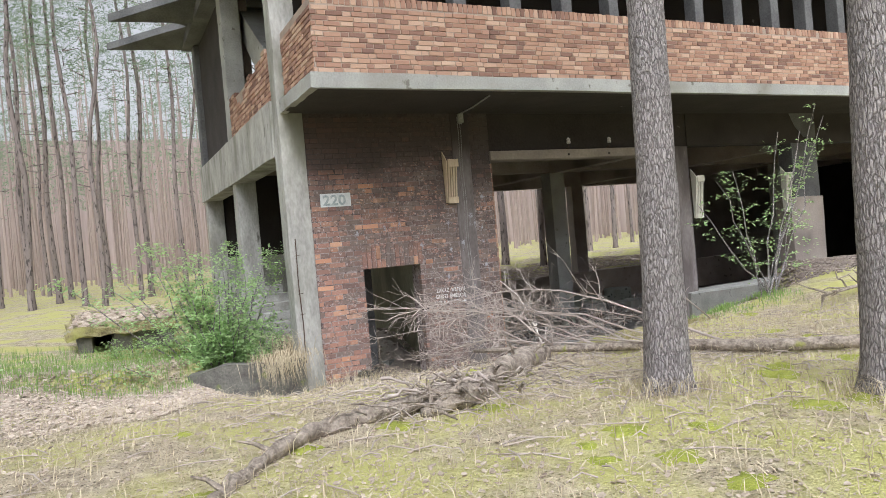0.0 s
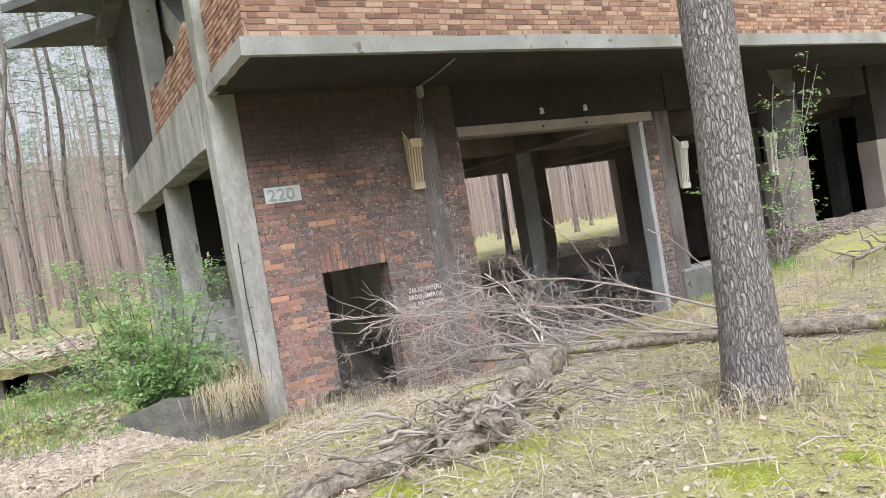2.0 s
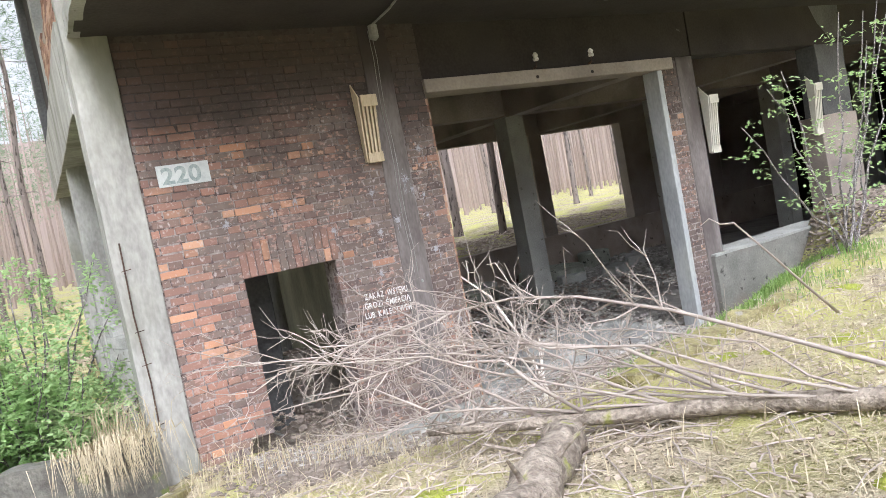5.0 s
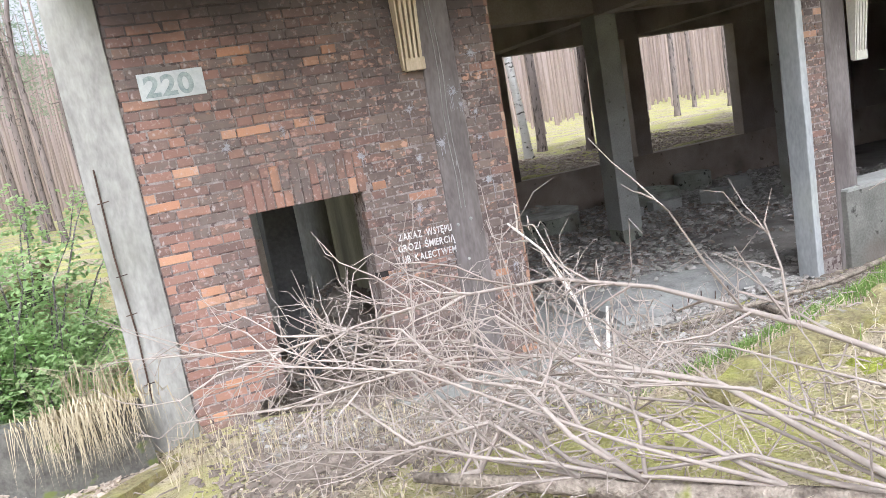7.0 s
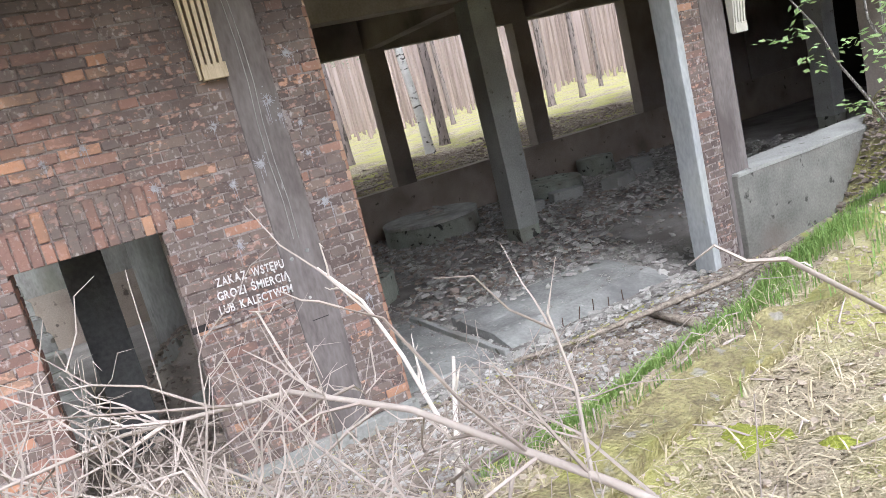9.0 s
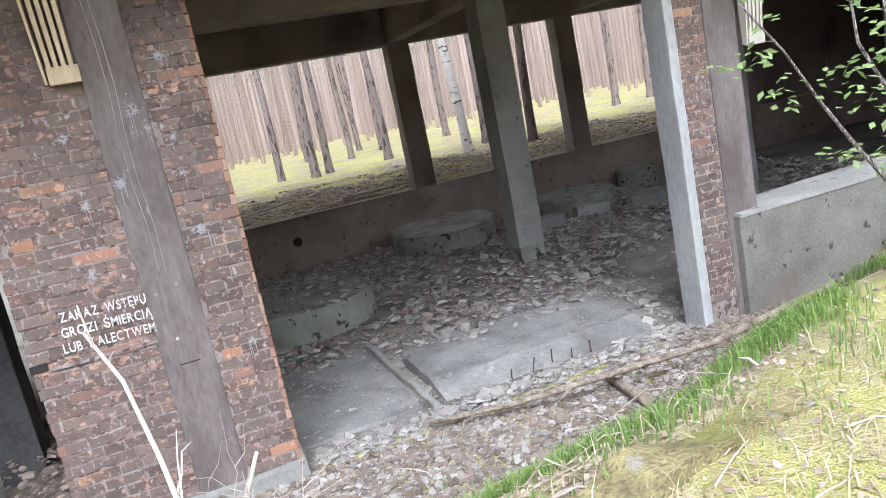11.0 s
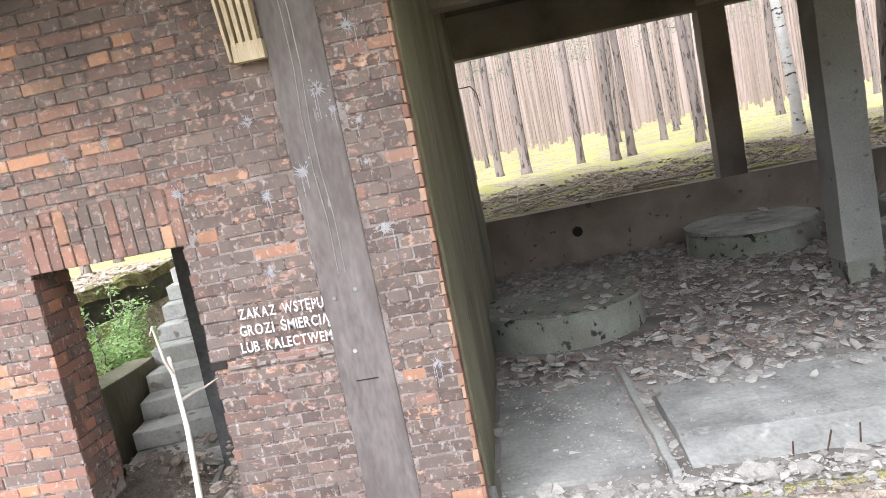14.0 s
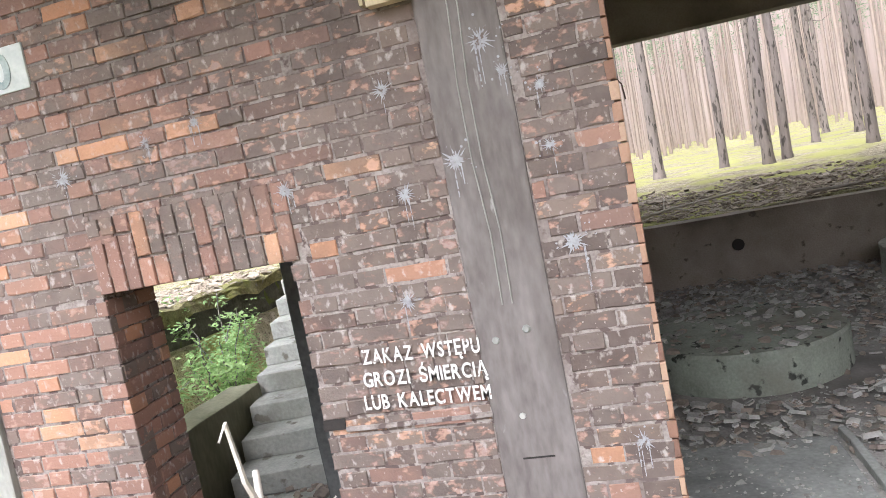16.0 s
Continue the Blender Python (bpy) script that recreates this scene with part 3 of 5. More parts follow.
brick_wall = piece("wall_front", M_MORTAR, "dark-washed red brick wall with flaking paint and a small doorway", "wall",
                   (2.83, DOOR_L - 0.012, 10.1838, 10.54, 0.5, 4.38), (2.83, 3.3, 10.1838, 10.54, -0.1, 0.5), (DOOR_R + 0.012, 5.235, 10.1838, 10.54, 0.142, 4.38),
                   (5.555, 5.916, 10.1838, 10.53, 0.142, 4.38), (DOOR_L - 0.01, DOOR_R + 0.01, 10.187, 10.54, DOOR_T + 0.012, 4.38), cuts=0, amp=0, bevel=0)


def ragged(x, z):
    """Bricks knocked out at the foot of the door jamb."""
    return x > 0.74 - 0.55 * max(0.0, 0.62 - z) / 0.3 - 0.1 * random.random() * (z < 0.62) and z < 0.62


def arch_zone(x, z, off):
    return DOOR_L + 0.04 < x + off < DOOR_R - 0.0 and z < 2.3 and z > 1.98


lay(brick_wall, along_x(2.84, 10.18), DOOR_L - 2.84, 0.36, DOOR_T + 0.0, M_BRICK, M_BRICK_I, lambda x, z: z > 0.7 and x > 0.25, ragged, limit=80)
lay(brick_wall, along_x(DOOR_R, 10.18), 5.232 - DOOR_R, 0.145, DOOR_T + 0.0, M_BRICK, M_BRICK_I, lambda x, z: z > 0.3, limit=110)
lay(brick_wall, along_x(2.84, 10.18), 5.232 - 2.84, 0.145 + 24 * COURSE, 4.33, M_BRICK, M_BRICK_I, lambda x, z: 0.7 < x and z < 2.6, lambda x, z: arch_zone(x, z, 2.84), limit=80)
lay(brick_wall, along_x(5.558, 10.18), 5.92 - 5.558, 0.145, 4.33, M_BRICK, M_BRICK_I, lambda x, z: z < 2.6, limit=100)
# flat arch of bricks on end over the door
random.seed(5)
x = DOOR_L - 0.01
while x < DOOR_R + 0.06:
    z = 2.006
    for L in random.choice(((0.2, 0.13), (0.13, 0.2), (0.25, 0.08))):
        ob = new("brick", brick_mesh(L, M_BRICK))
        ob.parent = brick_wall
        ob.matrix_local = Matrix.Translation((x + 0.033, 10.1735 + random.gauss(0, 0.0015), z + L / 2)) @ Matrix.Rotation(radians(90 + random.gauss(0, 0.7)), 4, "Y")
        z += L + 0.01
    x += COURSE
# reveals of the door and of the wall's end
lay(brick_wall, facing(DOOR_L - 0.001, 10.19, 90), 0.35, 0.6, DOOR_T, M_BRICK, M_BRICK_I)
lay(brick_wall, facing(5.921, 10.19, 90), 0.12, 0.145, 3.57, M_BRICK_UP, M_BRICK_UP_I, lambda x, z: z < 3.0, limit=60)

z = 0.145 + COURSE / 2
while z < 3.55:
    ob = new("brick", brick_mesh(0.04, M_BRICK_UP, 0.074))
    ob.parent = brick_wall
    ob.matrix_local = Matrix.Translation((5.921 + random.gauss(0, 0.0012), 10.1815, z)) @ Matrix.Rotation(random.gauss(0, 0.01), 4, "Y")
    z += COURSE
pier_wall = piece("wall_pier", M_MORTAR, "dark-washed brick pier beside the concrete post", "wall", (9.63, 10.26, 10.1858, 10.52, -0.1, 3.735), cuts=0, amp=0, bevel=0)
lay(pier_wall, along_x(9.635, 10.182), 0.29, 0.2, 3.72, M_BRICK, M_BRICK_I, lambda x, z: True)
piece("strip_pier", M_STRIP, "smoked render band on the edge of the brick pier", "wall", (9.93, 10.268, 10.174, 10.3, -0.1, 3.735), amp=0.002)
lay(pier_wall, facing(10.262, 10.305, 90), 0.2, 0.2, 3.72, M_BRICK, M_BRICK_I)

# upper parapet of bare brick on the slab's edge, and its return along the side
PAR_T = 5.5
parapet = piece("parapet", M_MORTAR_WARM, "bare orange brick parapet on the jutting slab", "wall", (2.6, 24.0, 8.567, 8.9, SLAB_T + 0.002, PAR_T), (2.6, 2.9, 8.9, 10.14, SLAB_T + 0.002, PAR_T), cuts=0, amp=0, bevel=0)
lay(parapet, along_x(2.59, 8.56), 21.3, SLAB_T + 0.01, PAR_T - 0.08, M_BRICK_UP, M_BRICK_UP_I, lambda x, z: x < 2.6, k=0.85, limit=290)
lay(parapet, facing(2.588, 10.13, -90), 1.55, SLAB_T + 0.01, PAR_T - 0.08, M_BRICK_UP, M_BRICK_UP_I, k=0.85)
V, F = [], []
x = 2.6
while x < 24.0:
    v, f = brick_shape(0.12, D=0.33)
    mm = Matrix.Translation((x + 0.035, 8.56 + random.gauss(0, 0.003), PAR_T - 0.02 + random.gauss(0, 0.003))) @ Matrix.Rotation(radians(90), 4, "Y")
    o = len(V)
    V += [mm @ Vector(p) for p in v]
    F += [tuple(o + i for i in q) for q in f]
    x += COURSE
raw("brick_coping", V, F, M_BRICK_UP_I, parapet, "", "", "", "stuff")
side_up = piece("wall_upper_side", M_MORTAR_WARM, "rough broken brick infill above the side beam", "wall", (2.52, 2.82, 10.52, 14.1, 4.625, 5.3), cuts=0, amp=0, bevel=0)
lay(side_up, facing(2.51, 14.1, -90), 3.6, 4.63, 5.9, M_BRICK_UP, M_BRICK_UP_I, None, lambda a, z: z > 5.25 + 0.5 * noise.noise(Vector((a * 1.3, 2, 3))) + 0.25 * ss(2.0, 3.4, a))
V = [(x, y, z) for x in (2.95, 3.95) for y, z in ((14.75, 7.45), (14.75, 6.9), (13.2, 5.62), (12.15, 5.62))]
raw("upper_stair_flight", V, [(0, 1, 2, 3), (7, 6, 5, 4), (0, 4, 5, 1), (1, 5, 6, 2), (2, 6, 7, 3), (3, 7, 4, 0)], M_CONC, None, "pale slanting concrete stair flight behind the upper side frame", "stairs", "", "structure")
piece("column_upper_side", M_CONC, "concrete post of the upper side frame", "column", (2.5, 2.85, 14.1, 14.5, 4.625, 7.6))
piece("column_upper_rear", M_SHELL, "concrete post at the upper rear corner", "column", (2.5, 2.85, 18.15, 18.53, 4.625, 7.6))
piece("wall_upper_side_rear", M_SOOT_SHADE, "black panel in the upper side frame", "wall", (2.62, 2.8, 14.5, 18.15, 4.625, 7.6))

# ---- trees ----


def pine_trunk(r, h, sides=20, rings=40, seed=0.0, flare=0.5, bend=0.15, rough=0.05):
    """A trunk with flared foot, slight bend and bark plates."""
    V, F = [], []
    for j in range(rings + 1):
        t = j / rings
        z = h * (t ** 1.5)
        rr = r * (1 - 0.62 * t) * (1 + flare * math.exp(-z / 0.16))
        cx = bend * noise.noise(Vector((z * 0.15, seed, 0))) * (z / 3)
        cy = bend * noise.noise(Vector((seed, z * 0.15, 5))) * (z / 3)
        for k in range(sides):
            a = 2 * math.pi * k / sides
            q = 1 + rough * noise.noise(Vector((math.cos(a) * 2.6, math.sin(a) * 2.6, z * 3.0 + seed)))
            q += 0.16 * math.exp(-z / 0.14) * math.cos(5 * a + seed)
            V.append((cx + rr * q * math.cos(a), cy + rr * q * math.sin(a), z - 0.12))
    for j in range(rings):
        for k in range(sides):
            p, q = j * sides + k, j * sides + (k + 1) % sides
            F.append((p, q, q + sides, p + sides))
    return V, F


def crown(V, F, h, base, n, spread, size, rnd):
    """Sprays of needles on short limbs: small bent blades in loose clumps."""
    for _ in range(n):
        t = rnd.random()
        z = base + (h - base) * t
        a = rnd.uniform(0, 2 * math.pi)
        reach = spread * (1 - 0.75 * t) * rnd.uniform(0.35, 1.0)
        c = Vector((math.cos(a) * reach, math.sin(a) * reach, z + 0.15 * reach))
        for _ in range(9):
            p = c + Vector((rnd.gauss(0, size), rnd.gauss(0, size), rnd.gauss(0, size * 0.4)))
            u = Vector((rnd.gauss(0, 1), rnd.gauss(0, 1), rnd.gauss(0, 0.5))).normalized() * size * rnd.uniform(0.5, 1.0)
            w = Vector((rnd.gauss(0, 1), rnd.gauss(0, 1), rnd.gauss(0, 0.6))).normalized() * size * 0.13
            o = len(V)
            V += [p - u, p + w, p + u, p - w * 0.6]
            F.append((o, o + 1, o + 2, o + 3))


def limbs(V, F, h, base, n, rnd, reach=1.6):
    for _ in range(n):
        z = rnd.uniform(base, h)
        a = rnd.uniform(0, 2 * math.pi)
        L = reach * rnd.uniform(0.3, 1.0)
        p0 = Vector((0, 0, z))
        p1 = p0 + Vector((math.cos(a) * L * 0.6, math.sin(a) * L * 0.6, rnd.uniform(-0.15, 0.2) * L))
        p2 = p0 + Vector((math.cos(a) * L, math.sin(a) * L, rnd.uniform(-0.3, 0.4) * L))
        tube([p0, p1, p2], [0.025, 0.015, 0.005], 4, V, F)


rnd = random.Random(11)
# the two pines beside the path
for i, (x, y, r, seed, lean) in enumerate(((3.69, 4.03, 0.166, 3.0, 0.03), (4.52, 2.9, 0.168, 9.0, 0.004))):
    t = empty("pine_tree", "tall pine with grey plated bark standing in moss", "tree", "pines by the path", "", (x, y, height(x, y)))
    v, f = pine_trunk(r, 15.0, 28, 90, seed, 0.5, 0.12, 0.07)
    v = [(a + 0.9 * lean * c, b - 0.43 * lean * c, c) for a, b, c in v]
    raw("trunk", v, f, M_BARK, t, smooth=True)
    V, F = [], []
    limbs(V, F, 14, 8.5, 14, rnd)
    raw("limb_set", V, F, M_BARK, t, "", "", "", "stuff")
    V, F = [], []
    crown(V, F, 16.5, 10.0, 160, 2.4, 0.22, rnd)
    raw("crown", V, F, M_NEEDLE, t, "", "", "", "stuff")

# pines of the plantation: four shapes, set one by one
kinds = []
for k in range(4):
    t = empty("pine_tree", "slender plantation pine with a bare reddish trunk", "tree", "plantation pines", "", (0, 0, -60))
    h = 16 + k
    v, f = pine_trunk(0.105 + 0.012 * k, h, 10, 14, 20.0 + k, 0.25, 0.25, 0.03)
    raw("trunk", v, f, M_BARK_FAR, t, smooth=True)
    V, F = [], []
    limbs(V, F, h, 4.0, 16, rnd, 1.2)
    raw("limb_set", V, F, M_BARK_FAR, t, "", "", "", "stuff")
    V, F = [], []
    crown(V, F, h + 1.0, 9.0, 330, 2.2, 0.15, rnd)
    raw("crown", V, F, M_NEEDLE, t, "", "", "", "stuff")
    kinds.append(t)
fixed = [(0.1, 29.0), (-4.2, 23.0), (-1.6, 34.0), (-6.5, 30.0), (5.46, 28.8), (6.29, 28.6), (7.1, 27.8), (8.55, 26.2), (9.2, 24.4), (9.7, 24.9), (12.15, 32.0), (11.3, 24.4), (13.8, 23.2), (22.6, 27.5), (21.5, 28.1), (25.8, 27.9), (13.9, 20.8)]
spots = []
used = 0
for x, y in fixed:
    m = Matrix.Translation((x, y, height(x, y))) @ Matrix.Rotation(rnd.uniform(0, 6.28), 4, "Z") @ Matrix.Diagonal((1.04, 1.04, 1.0, 1.0))
    if used < 4:
        kinds[used].matrix_basis = m
    else:
        copy_thing(kinds[rnd.randrange(4)], m)
    used += 1
    spots.append((x, y))
gridpts = []
for i in range(-45, 56):
    for j in range(-16, 46):
        x, y = i * 2.35 + rnd.gauss(0, 0.6), j * 2.35 + rnd.gauss(0, 0.75)
        if -6 < x < 27 and -8 < y < 24:
            continue
        if x < 2 and y < 26 and x > -9 and y > -8:
            continue
        d = math.hypot(x - 4, y - 5)
        if d > 92 or rnd.random() < (0.74 if d < 45 else 0.2) or (y < 0 and d > 35):
            continue
        if 0 < x < 40 and y < 29.5:
            continue
        if any(abs(x - a) + abs(y - b) < 1.2 for a, b in spots):
            continue
        gridpts.append((d, x, y))
gridpts.sort()
for d, x, y in gridpts[:110]:
    copy_thing(kinds[rnd.randrange(4)], Matrix.Translation((x, y, height(x, y))) @ Matrix.Rotation(rnd.uniform(0, 6.28), 4, "Z"))
V, F, CV, CF = [], [], [], []
for d, x, y in gridpts[110:]:
    r, h, z = rnd.uniform(0.07, 0.12), rnd.uniform(15, 19), height(x, y)
    lean = (rnd.gauss(0, 0.12), rnd.gauss(0, 0.12))
    tube([(x, y, z - 0.3), (x + lean[0], y + lean[1], z + 6), (x + 2 * lean[0], y + 2 * lean[1], z + h)], [r * 1.1, r * 0.85, r * 0.3], 6, V, F)
    n0 = len(CV)
    crown(CV, CF, h + 1, 7.5, 34 if d < 60 else 16, 2.3, 0.24 if d < 60 else 0.36, rnd)
    for q in range(n0, len(CV)):
        CV[q] = CV[q] + Vector((x + 2 * lean[0], y + 2 * lean[1], z))
# Far bark is paled to put the distance haze into its colour.
M_BARK_HAZED = mat("hazed_pine_bark", (0.24, 0.185, 0.165), (0.46, 0.37, 0.335), 4, 20, 0.95, 0.4, stretch=(1, 1, 0.2), per="island")
raw("far_pine_trunks", V, F, M_BARK_HAZED, None, "dense stand of bare pine trunks further off", "forest", "", "stuff")
raw("far_pine_crowns", CV, CF, M_NEEDLE, None, "thin green crowns of the far pines", "forest", "", "stuff")
# the birch behind the building
t = empty("birch_tree", "white-barked birch with black marks behind the building", "tree", "", "", (12.75, 22.2, height(12.75, 22.2)))
v, f = pine_trunk(0.135, 14, 12, 24, 40.0, 0.3, 0.5, 0.04)
raw("trunk", v, f, M_BIRCH, t, smooth=True)
V, F = [], []
limbs(V, F, 14, 5, 22, rnd, 1.6)
raw("limb_set", V, F, M_BIRCH, t, "", "", "", "stuff")
# the end of the sight line: woods with the haze put into their colour
V = [(4 + 97 * math.cos(a), 5 + 97 * math.sin(a), z) for z in (0.3, 19.0) for a in np.linspace(0, 2 * math.pi, 73)[:-1]]
F = [(k, (k + 1) % 72, 72 + (k + 1) % 72, 72 + k) for k in range(72)]
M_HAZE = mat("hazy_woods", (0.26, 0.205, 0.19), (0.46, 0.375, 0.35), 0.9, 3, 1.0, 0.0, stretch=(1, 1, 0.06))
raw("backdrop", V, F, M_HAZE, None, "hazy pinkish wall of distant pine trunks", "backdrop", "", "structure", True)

# ---- outside: kerbs, low walls, ruined chamber ----


def bar(path, w, h, material, name, label, category, amp=0.02, seed=0.0, n=14):
    """A rectangular cast bar laid along the points of path, its top at their height."""
    pts = [Vector(p) for p in path]
    full = []
    for a, b in zip(pts, pts[1:]):
        for k in range(n):
            full.append(a.lerp(b, k / n))
    full.append(pts[-1])
    V, F = [], []
    for i, p in enumerate(full):
        d = (full[min(i + 1, len(full) - 1)] - full[max(i - 1, 0)])
        s = Vector((d.y, -d.x, 0)).normalized() * w / 2
        for q in (p - s - Vector((0, 0, h)), p - s, p + s, p + s - Vector((0, 0, h))):
            V.append(q + noise.noise_vector(q * 3.1 + Vector((seed, 0, 0))) * amp)
    for i in range(len(full) - 1):
        for k in range(4):
            a, b = i * 4 + k, i * 4 + (k + 1) % 4
            F.append((a, b, b + 4, a + 4))
    F += [(3, 2, 1, 0), tuple(len(V) - 4 + k for k in range(4))]
    return raw(name, V, F, material, None, label, category)


bar([(-1.6, 5.0, 1.09), (0.68, 6.95, 0.96), (1.7, 8.5, 0.64), (2.72, 9.95, 0.36)], 0.16, 0.4, M_MOSSY, "kerb", "mossy concrete kerb running to the corner column", "kerb")
bar([(5.1, 6.95, 0.98), (6.4, 7.2, 0.97), (7.65, 7.4, 0.99)], 0.22, 0.32, M_MOSSY, "kerb", "moss-grown kerb along the top of the bank", "kerb", 0.07, 4.0, 30)
bar([(1.0, 10.3, 0.84), (1.8, 9.92, 0.9), (2.5, 10.02, 0.86)], 0.24, 0.6, M_DARK, "retaining_wall", "low dark concrete retaining wall beside the column", "wall", 0.06)
ruin = empty("ruined_chamber", "collapsed concrete chamber with a mossy top and a dark hole", "ruin", "", "", (0, 0, 0))
bm = bmesh.new()
box(bm, 0.1, 1.05, 12.7, 17.3, 0.3, 1.33)
box(bm, -0.42, -0.2, 12.7, 17.3, 0.3, 1.33)
part("wall", rough_up(bm, 0.18, 0.1, 2.5), M_DARK, ruin)
part("cover_slab", rough_up(bx(-0.55, 1.12, 12.6, 17.4, 1.28, 1.44), 0.14, 0.11, 3.5), M_MOSSY, ruin, "mossy cracked cover slab")
# Black wall set inside so the chamber's hole reads dark.
part("rear_wall", bx(-0.2, 0.1, 14.2, 14.5, 0.3, 1.3), M_SOOT_SHADE, ruin)

# ---- stair bay behind the doorway ----
stair = empty("staircase", "bare concrete steps climbing out behind the doorway", "stairs", "", "", (2.9, 12.0, 0.0))
stair.rotation_euler = (0, 0, radians(11.4))
stair.location = (3.03, 11.59, 0.0)
for i in range(-2, 9):
    top = 0.504 + 0.155 * i
    part("step", rough_up(bx(0.0, 0.74, 0.316 * i, 2.84, top - 0.155, top - 0.003, bevel=0.01), 0.25, 0.009, 4.0, i), M_STEP, stair)
piece("stair_wall", M_PLASTER, "low brown-stained concrete wall beside the steps", "wall", (2.6, 2.87, 11.0, 12.5, -0.05, 0.915), cuts=0.15, amp=0.02, kind="")


def drum(x, y, r, z, material, name, label, category, group="", cap=None):
    V, F = [], []
    n = 40
    prof = [(r * 0.99, -0.06), (r, 0.02), (r, z - 0.03), (r - 0.02, z), (r * 0.5, z + 0.004), (0.001, z + 0.006)]
    for q, zz in prof:
        for k in range(n):
            a = 2 * math.pi * k / n
            s = 1 + 0.015 * noise.noise(Vector((math.cos(a) * 2, math.sin(a) * 2, x + zz * 3)))
            V.append((q * s * math.cos(a), q * s * math.sin(a), zz))
    for j in range(len(prof) - 1):
        for k in range(n):
            a, b = j * n + k, j * n + (k + 1) % n
            F.append((a, b, b + n, a + n))
    t = empty(name, label, category, group, "", (x, y, 0))
    raw("base", V, F, material, t)
    if cap:
        raw("cover", [Vector((v[0] * 1.03, v[1] * 1.03, z + 0.012 + (0.05 if i >= n else 0.0) + 0.01 * noise.noise(Vector(v) * 3))) for i, v in enumerate(V[3 * n:4 * n] * 2)] , [tuple(range(n, 2 * n))] + [(k, (k + 1) % n, n + (k + 1) % n, n + k) for k in range(n)], cap, t, "grey round cover slab")
    return t


drum(6.75, 14.38, 0.92, 0.36, M_CONC_GREEN, "machine_base", "round green-stained concrete machine base strewn with chips", "machine base", "round machine bases")
# The paler cover concrete puts skylight from the rear opening into its colour.
drum(9.82, 17.1, 0.92, 0.33, M_CONC_GREEN, "machine_base", "round concrete machine base under a chipped cover slab", "machine base", "round machine bases", M_CONC_PALE)
rk = random.Random(19)
for k in range(8):
    L = rk.uniform(0.07, 0.2)
    ob = obj("board_scrap", rough_up(bx(-L, L, -0.03, 0.03, 0.0, 0.022, bevel=0.003), 0.08, 0.006, 6.0, k), M_CONC_PALE if k % 2 else M_DEAD, None, "broken pale scrap lying on the round cover slab", "scrap", "cover scraps")
    ob.matrix_basis = pose(9.95 + rk.gauss(0, 0.13), 17.25 + rk.gauss(0, 0.1), 0.392 + 0.012 * k, rk.gauss(0, 4), rk.gauss(0, 4), rk.uniform(0, 180))
v, f = tube([(5.93, 18.0, 3.2), (6.12, 17.98, 3.2), (6.2, 17.97, 3.08), (6.22, 17.97, 2.86)], [0.012] * 4, 6)
raw("bent_bar", v, f, M_STEEL, None, "rusty bar bent down from the plaster wall", "rebar")
drum(12.6, 17.2, 0.8, 0.3, M_CONC_GREEN, "machine_base", "round damp concrete machine base near the rear wall", "machine base", "round machine bases")
drum(14.5, 17.75, 0.42, 0.38, M_CONC_GREEN, "machine_base", "small round concrete base in the rear corner", "machine base", "round machine bases")
drum(4.75, 14.2, 0.3, 3.7, M_CONC_PALE, "round_pillar", "round pale concrete pillar in the stair bay", "pillar")

piece("floor_slab", M_SLAB, "bare swept concrete slab in the hall floor", "slab", (5.98, 7.0, 10.6, 12.5, -0.05, 0.035), cuts=0.08, amp=0.014, kind="")
bm = bmesh.new()
front = [bm.verts.new((7.2, y, z)) for y, z in ((10.56, -0.05), (10.58, 0.0), (10.88, 0.095), (11.25, 0.1), (11.3, 0.108), (11.75, 0.13), (11.75, -0.05))]
rear = [bm.verts.new((9.3, v.co.y, v.co.z)) for v in front]
bm.faces.new(front)
bm.faces.new(rear[::-1])
for k in range(7):
    bm.faces.new((front[k], rear[k], rear[(k + 1) % 7], front[(k + 1) % 7]))
bmesh.ops.recalc_face_normals(bm, faces=bm.faces)
obj("floor_step", rough_up(bm, 0.1, 0.014, 5.0), M_SLAB, None, "low sloped concrete ledge with stubs of rusted bars", "ledge")
piece("gutter_edge", M_CONC, "thin raised edge of a floor channel", "channel edge", (7.05, 7.11, 10.5, 12.6, -0.05, 0.06), amp=0.02, kind="")
rr = random.Random(8)
for i in range(5):
    v, f = tube([(7.8 + 0.2 * i, 10.57, -0.02), (7.8 + 0.2 * i + rr.gauss(0, 0.015), 10.56, 0.09 + rr.uniform(0, 0.06))], [0.006, 0.006], 5)
    raw("rebar_stub", v, f, M_STEEL, None, "rusted stub of reinforcing bar in the ledge", "rebar", "bar stubs")
for x, y, s, a in ((13.2, 15.6, 0.35, 20), (12.2, 16.0, 0.3, -15), (14.6, 16.4, 0.4, 50), (11.3, 15.9, 0.25, 5), (4.7, 12.3, 0.2, 30)):
    ob = obj("concrete_block", rough_up(bx(-s, s, -s * 0.5, s * 0.5, -0.03, 0.24, bevel=0.02), 0.2, 0.03, 4.0, x), M_CONC, None, "broken grey concrete block lying on the rubble", "block", "broken blocks")
    ob.matrix_basis = pose(x, y, 0, 0, 0, a)


M_LITTER = mat("dead_leaves", (0.2, 0.145, 0.105), (0.68, 0.585, 0.48), 9, 40, 0.85, 0.3, per="island")

M_EARTH = mat("earth_crumbs", (0.08, 0.06, 0.048), (0.36, 0.3, 0.25), 9, 40, 0.9, 0.3, per="island")


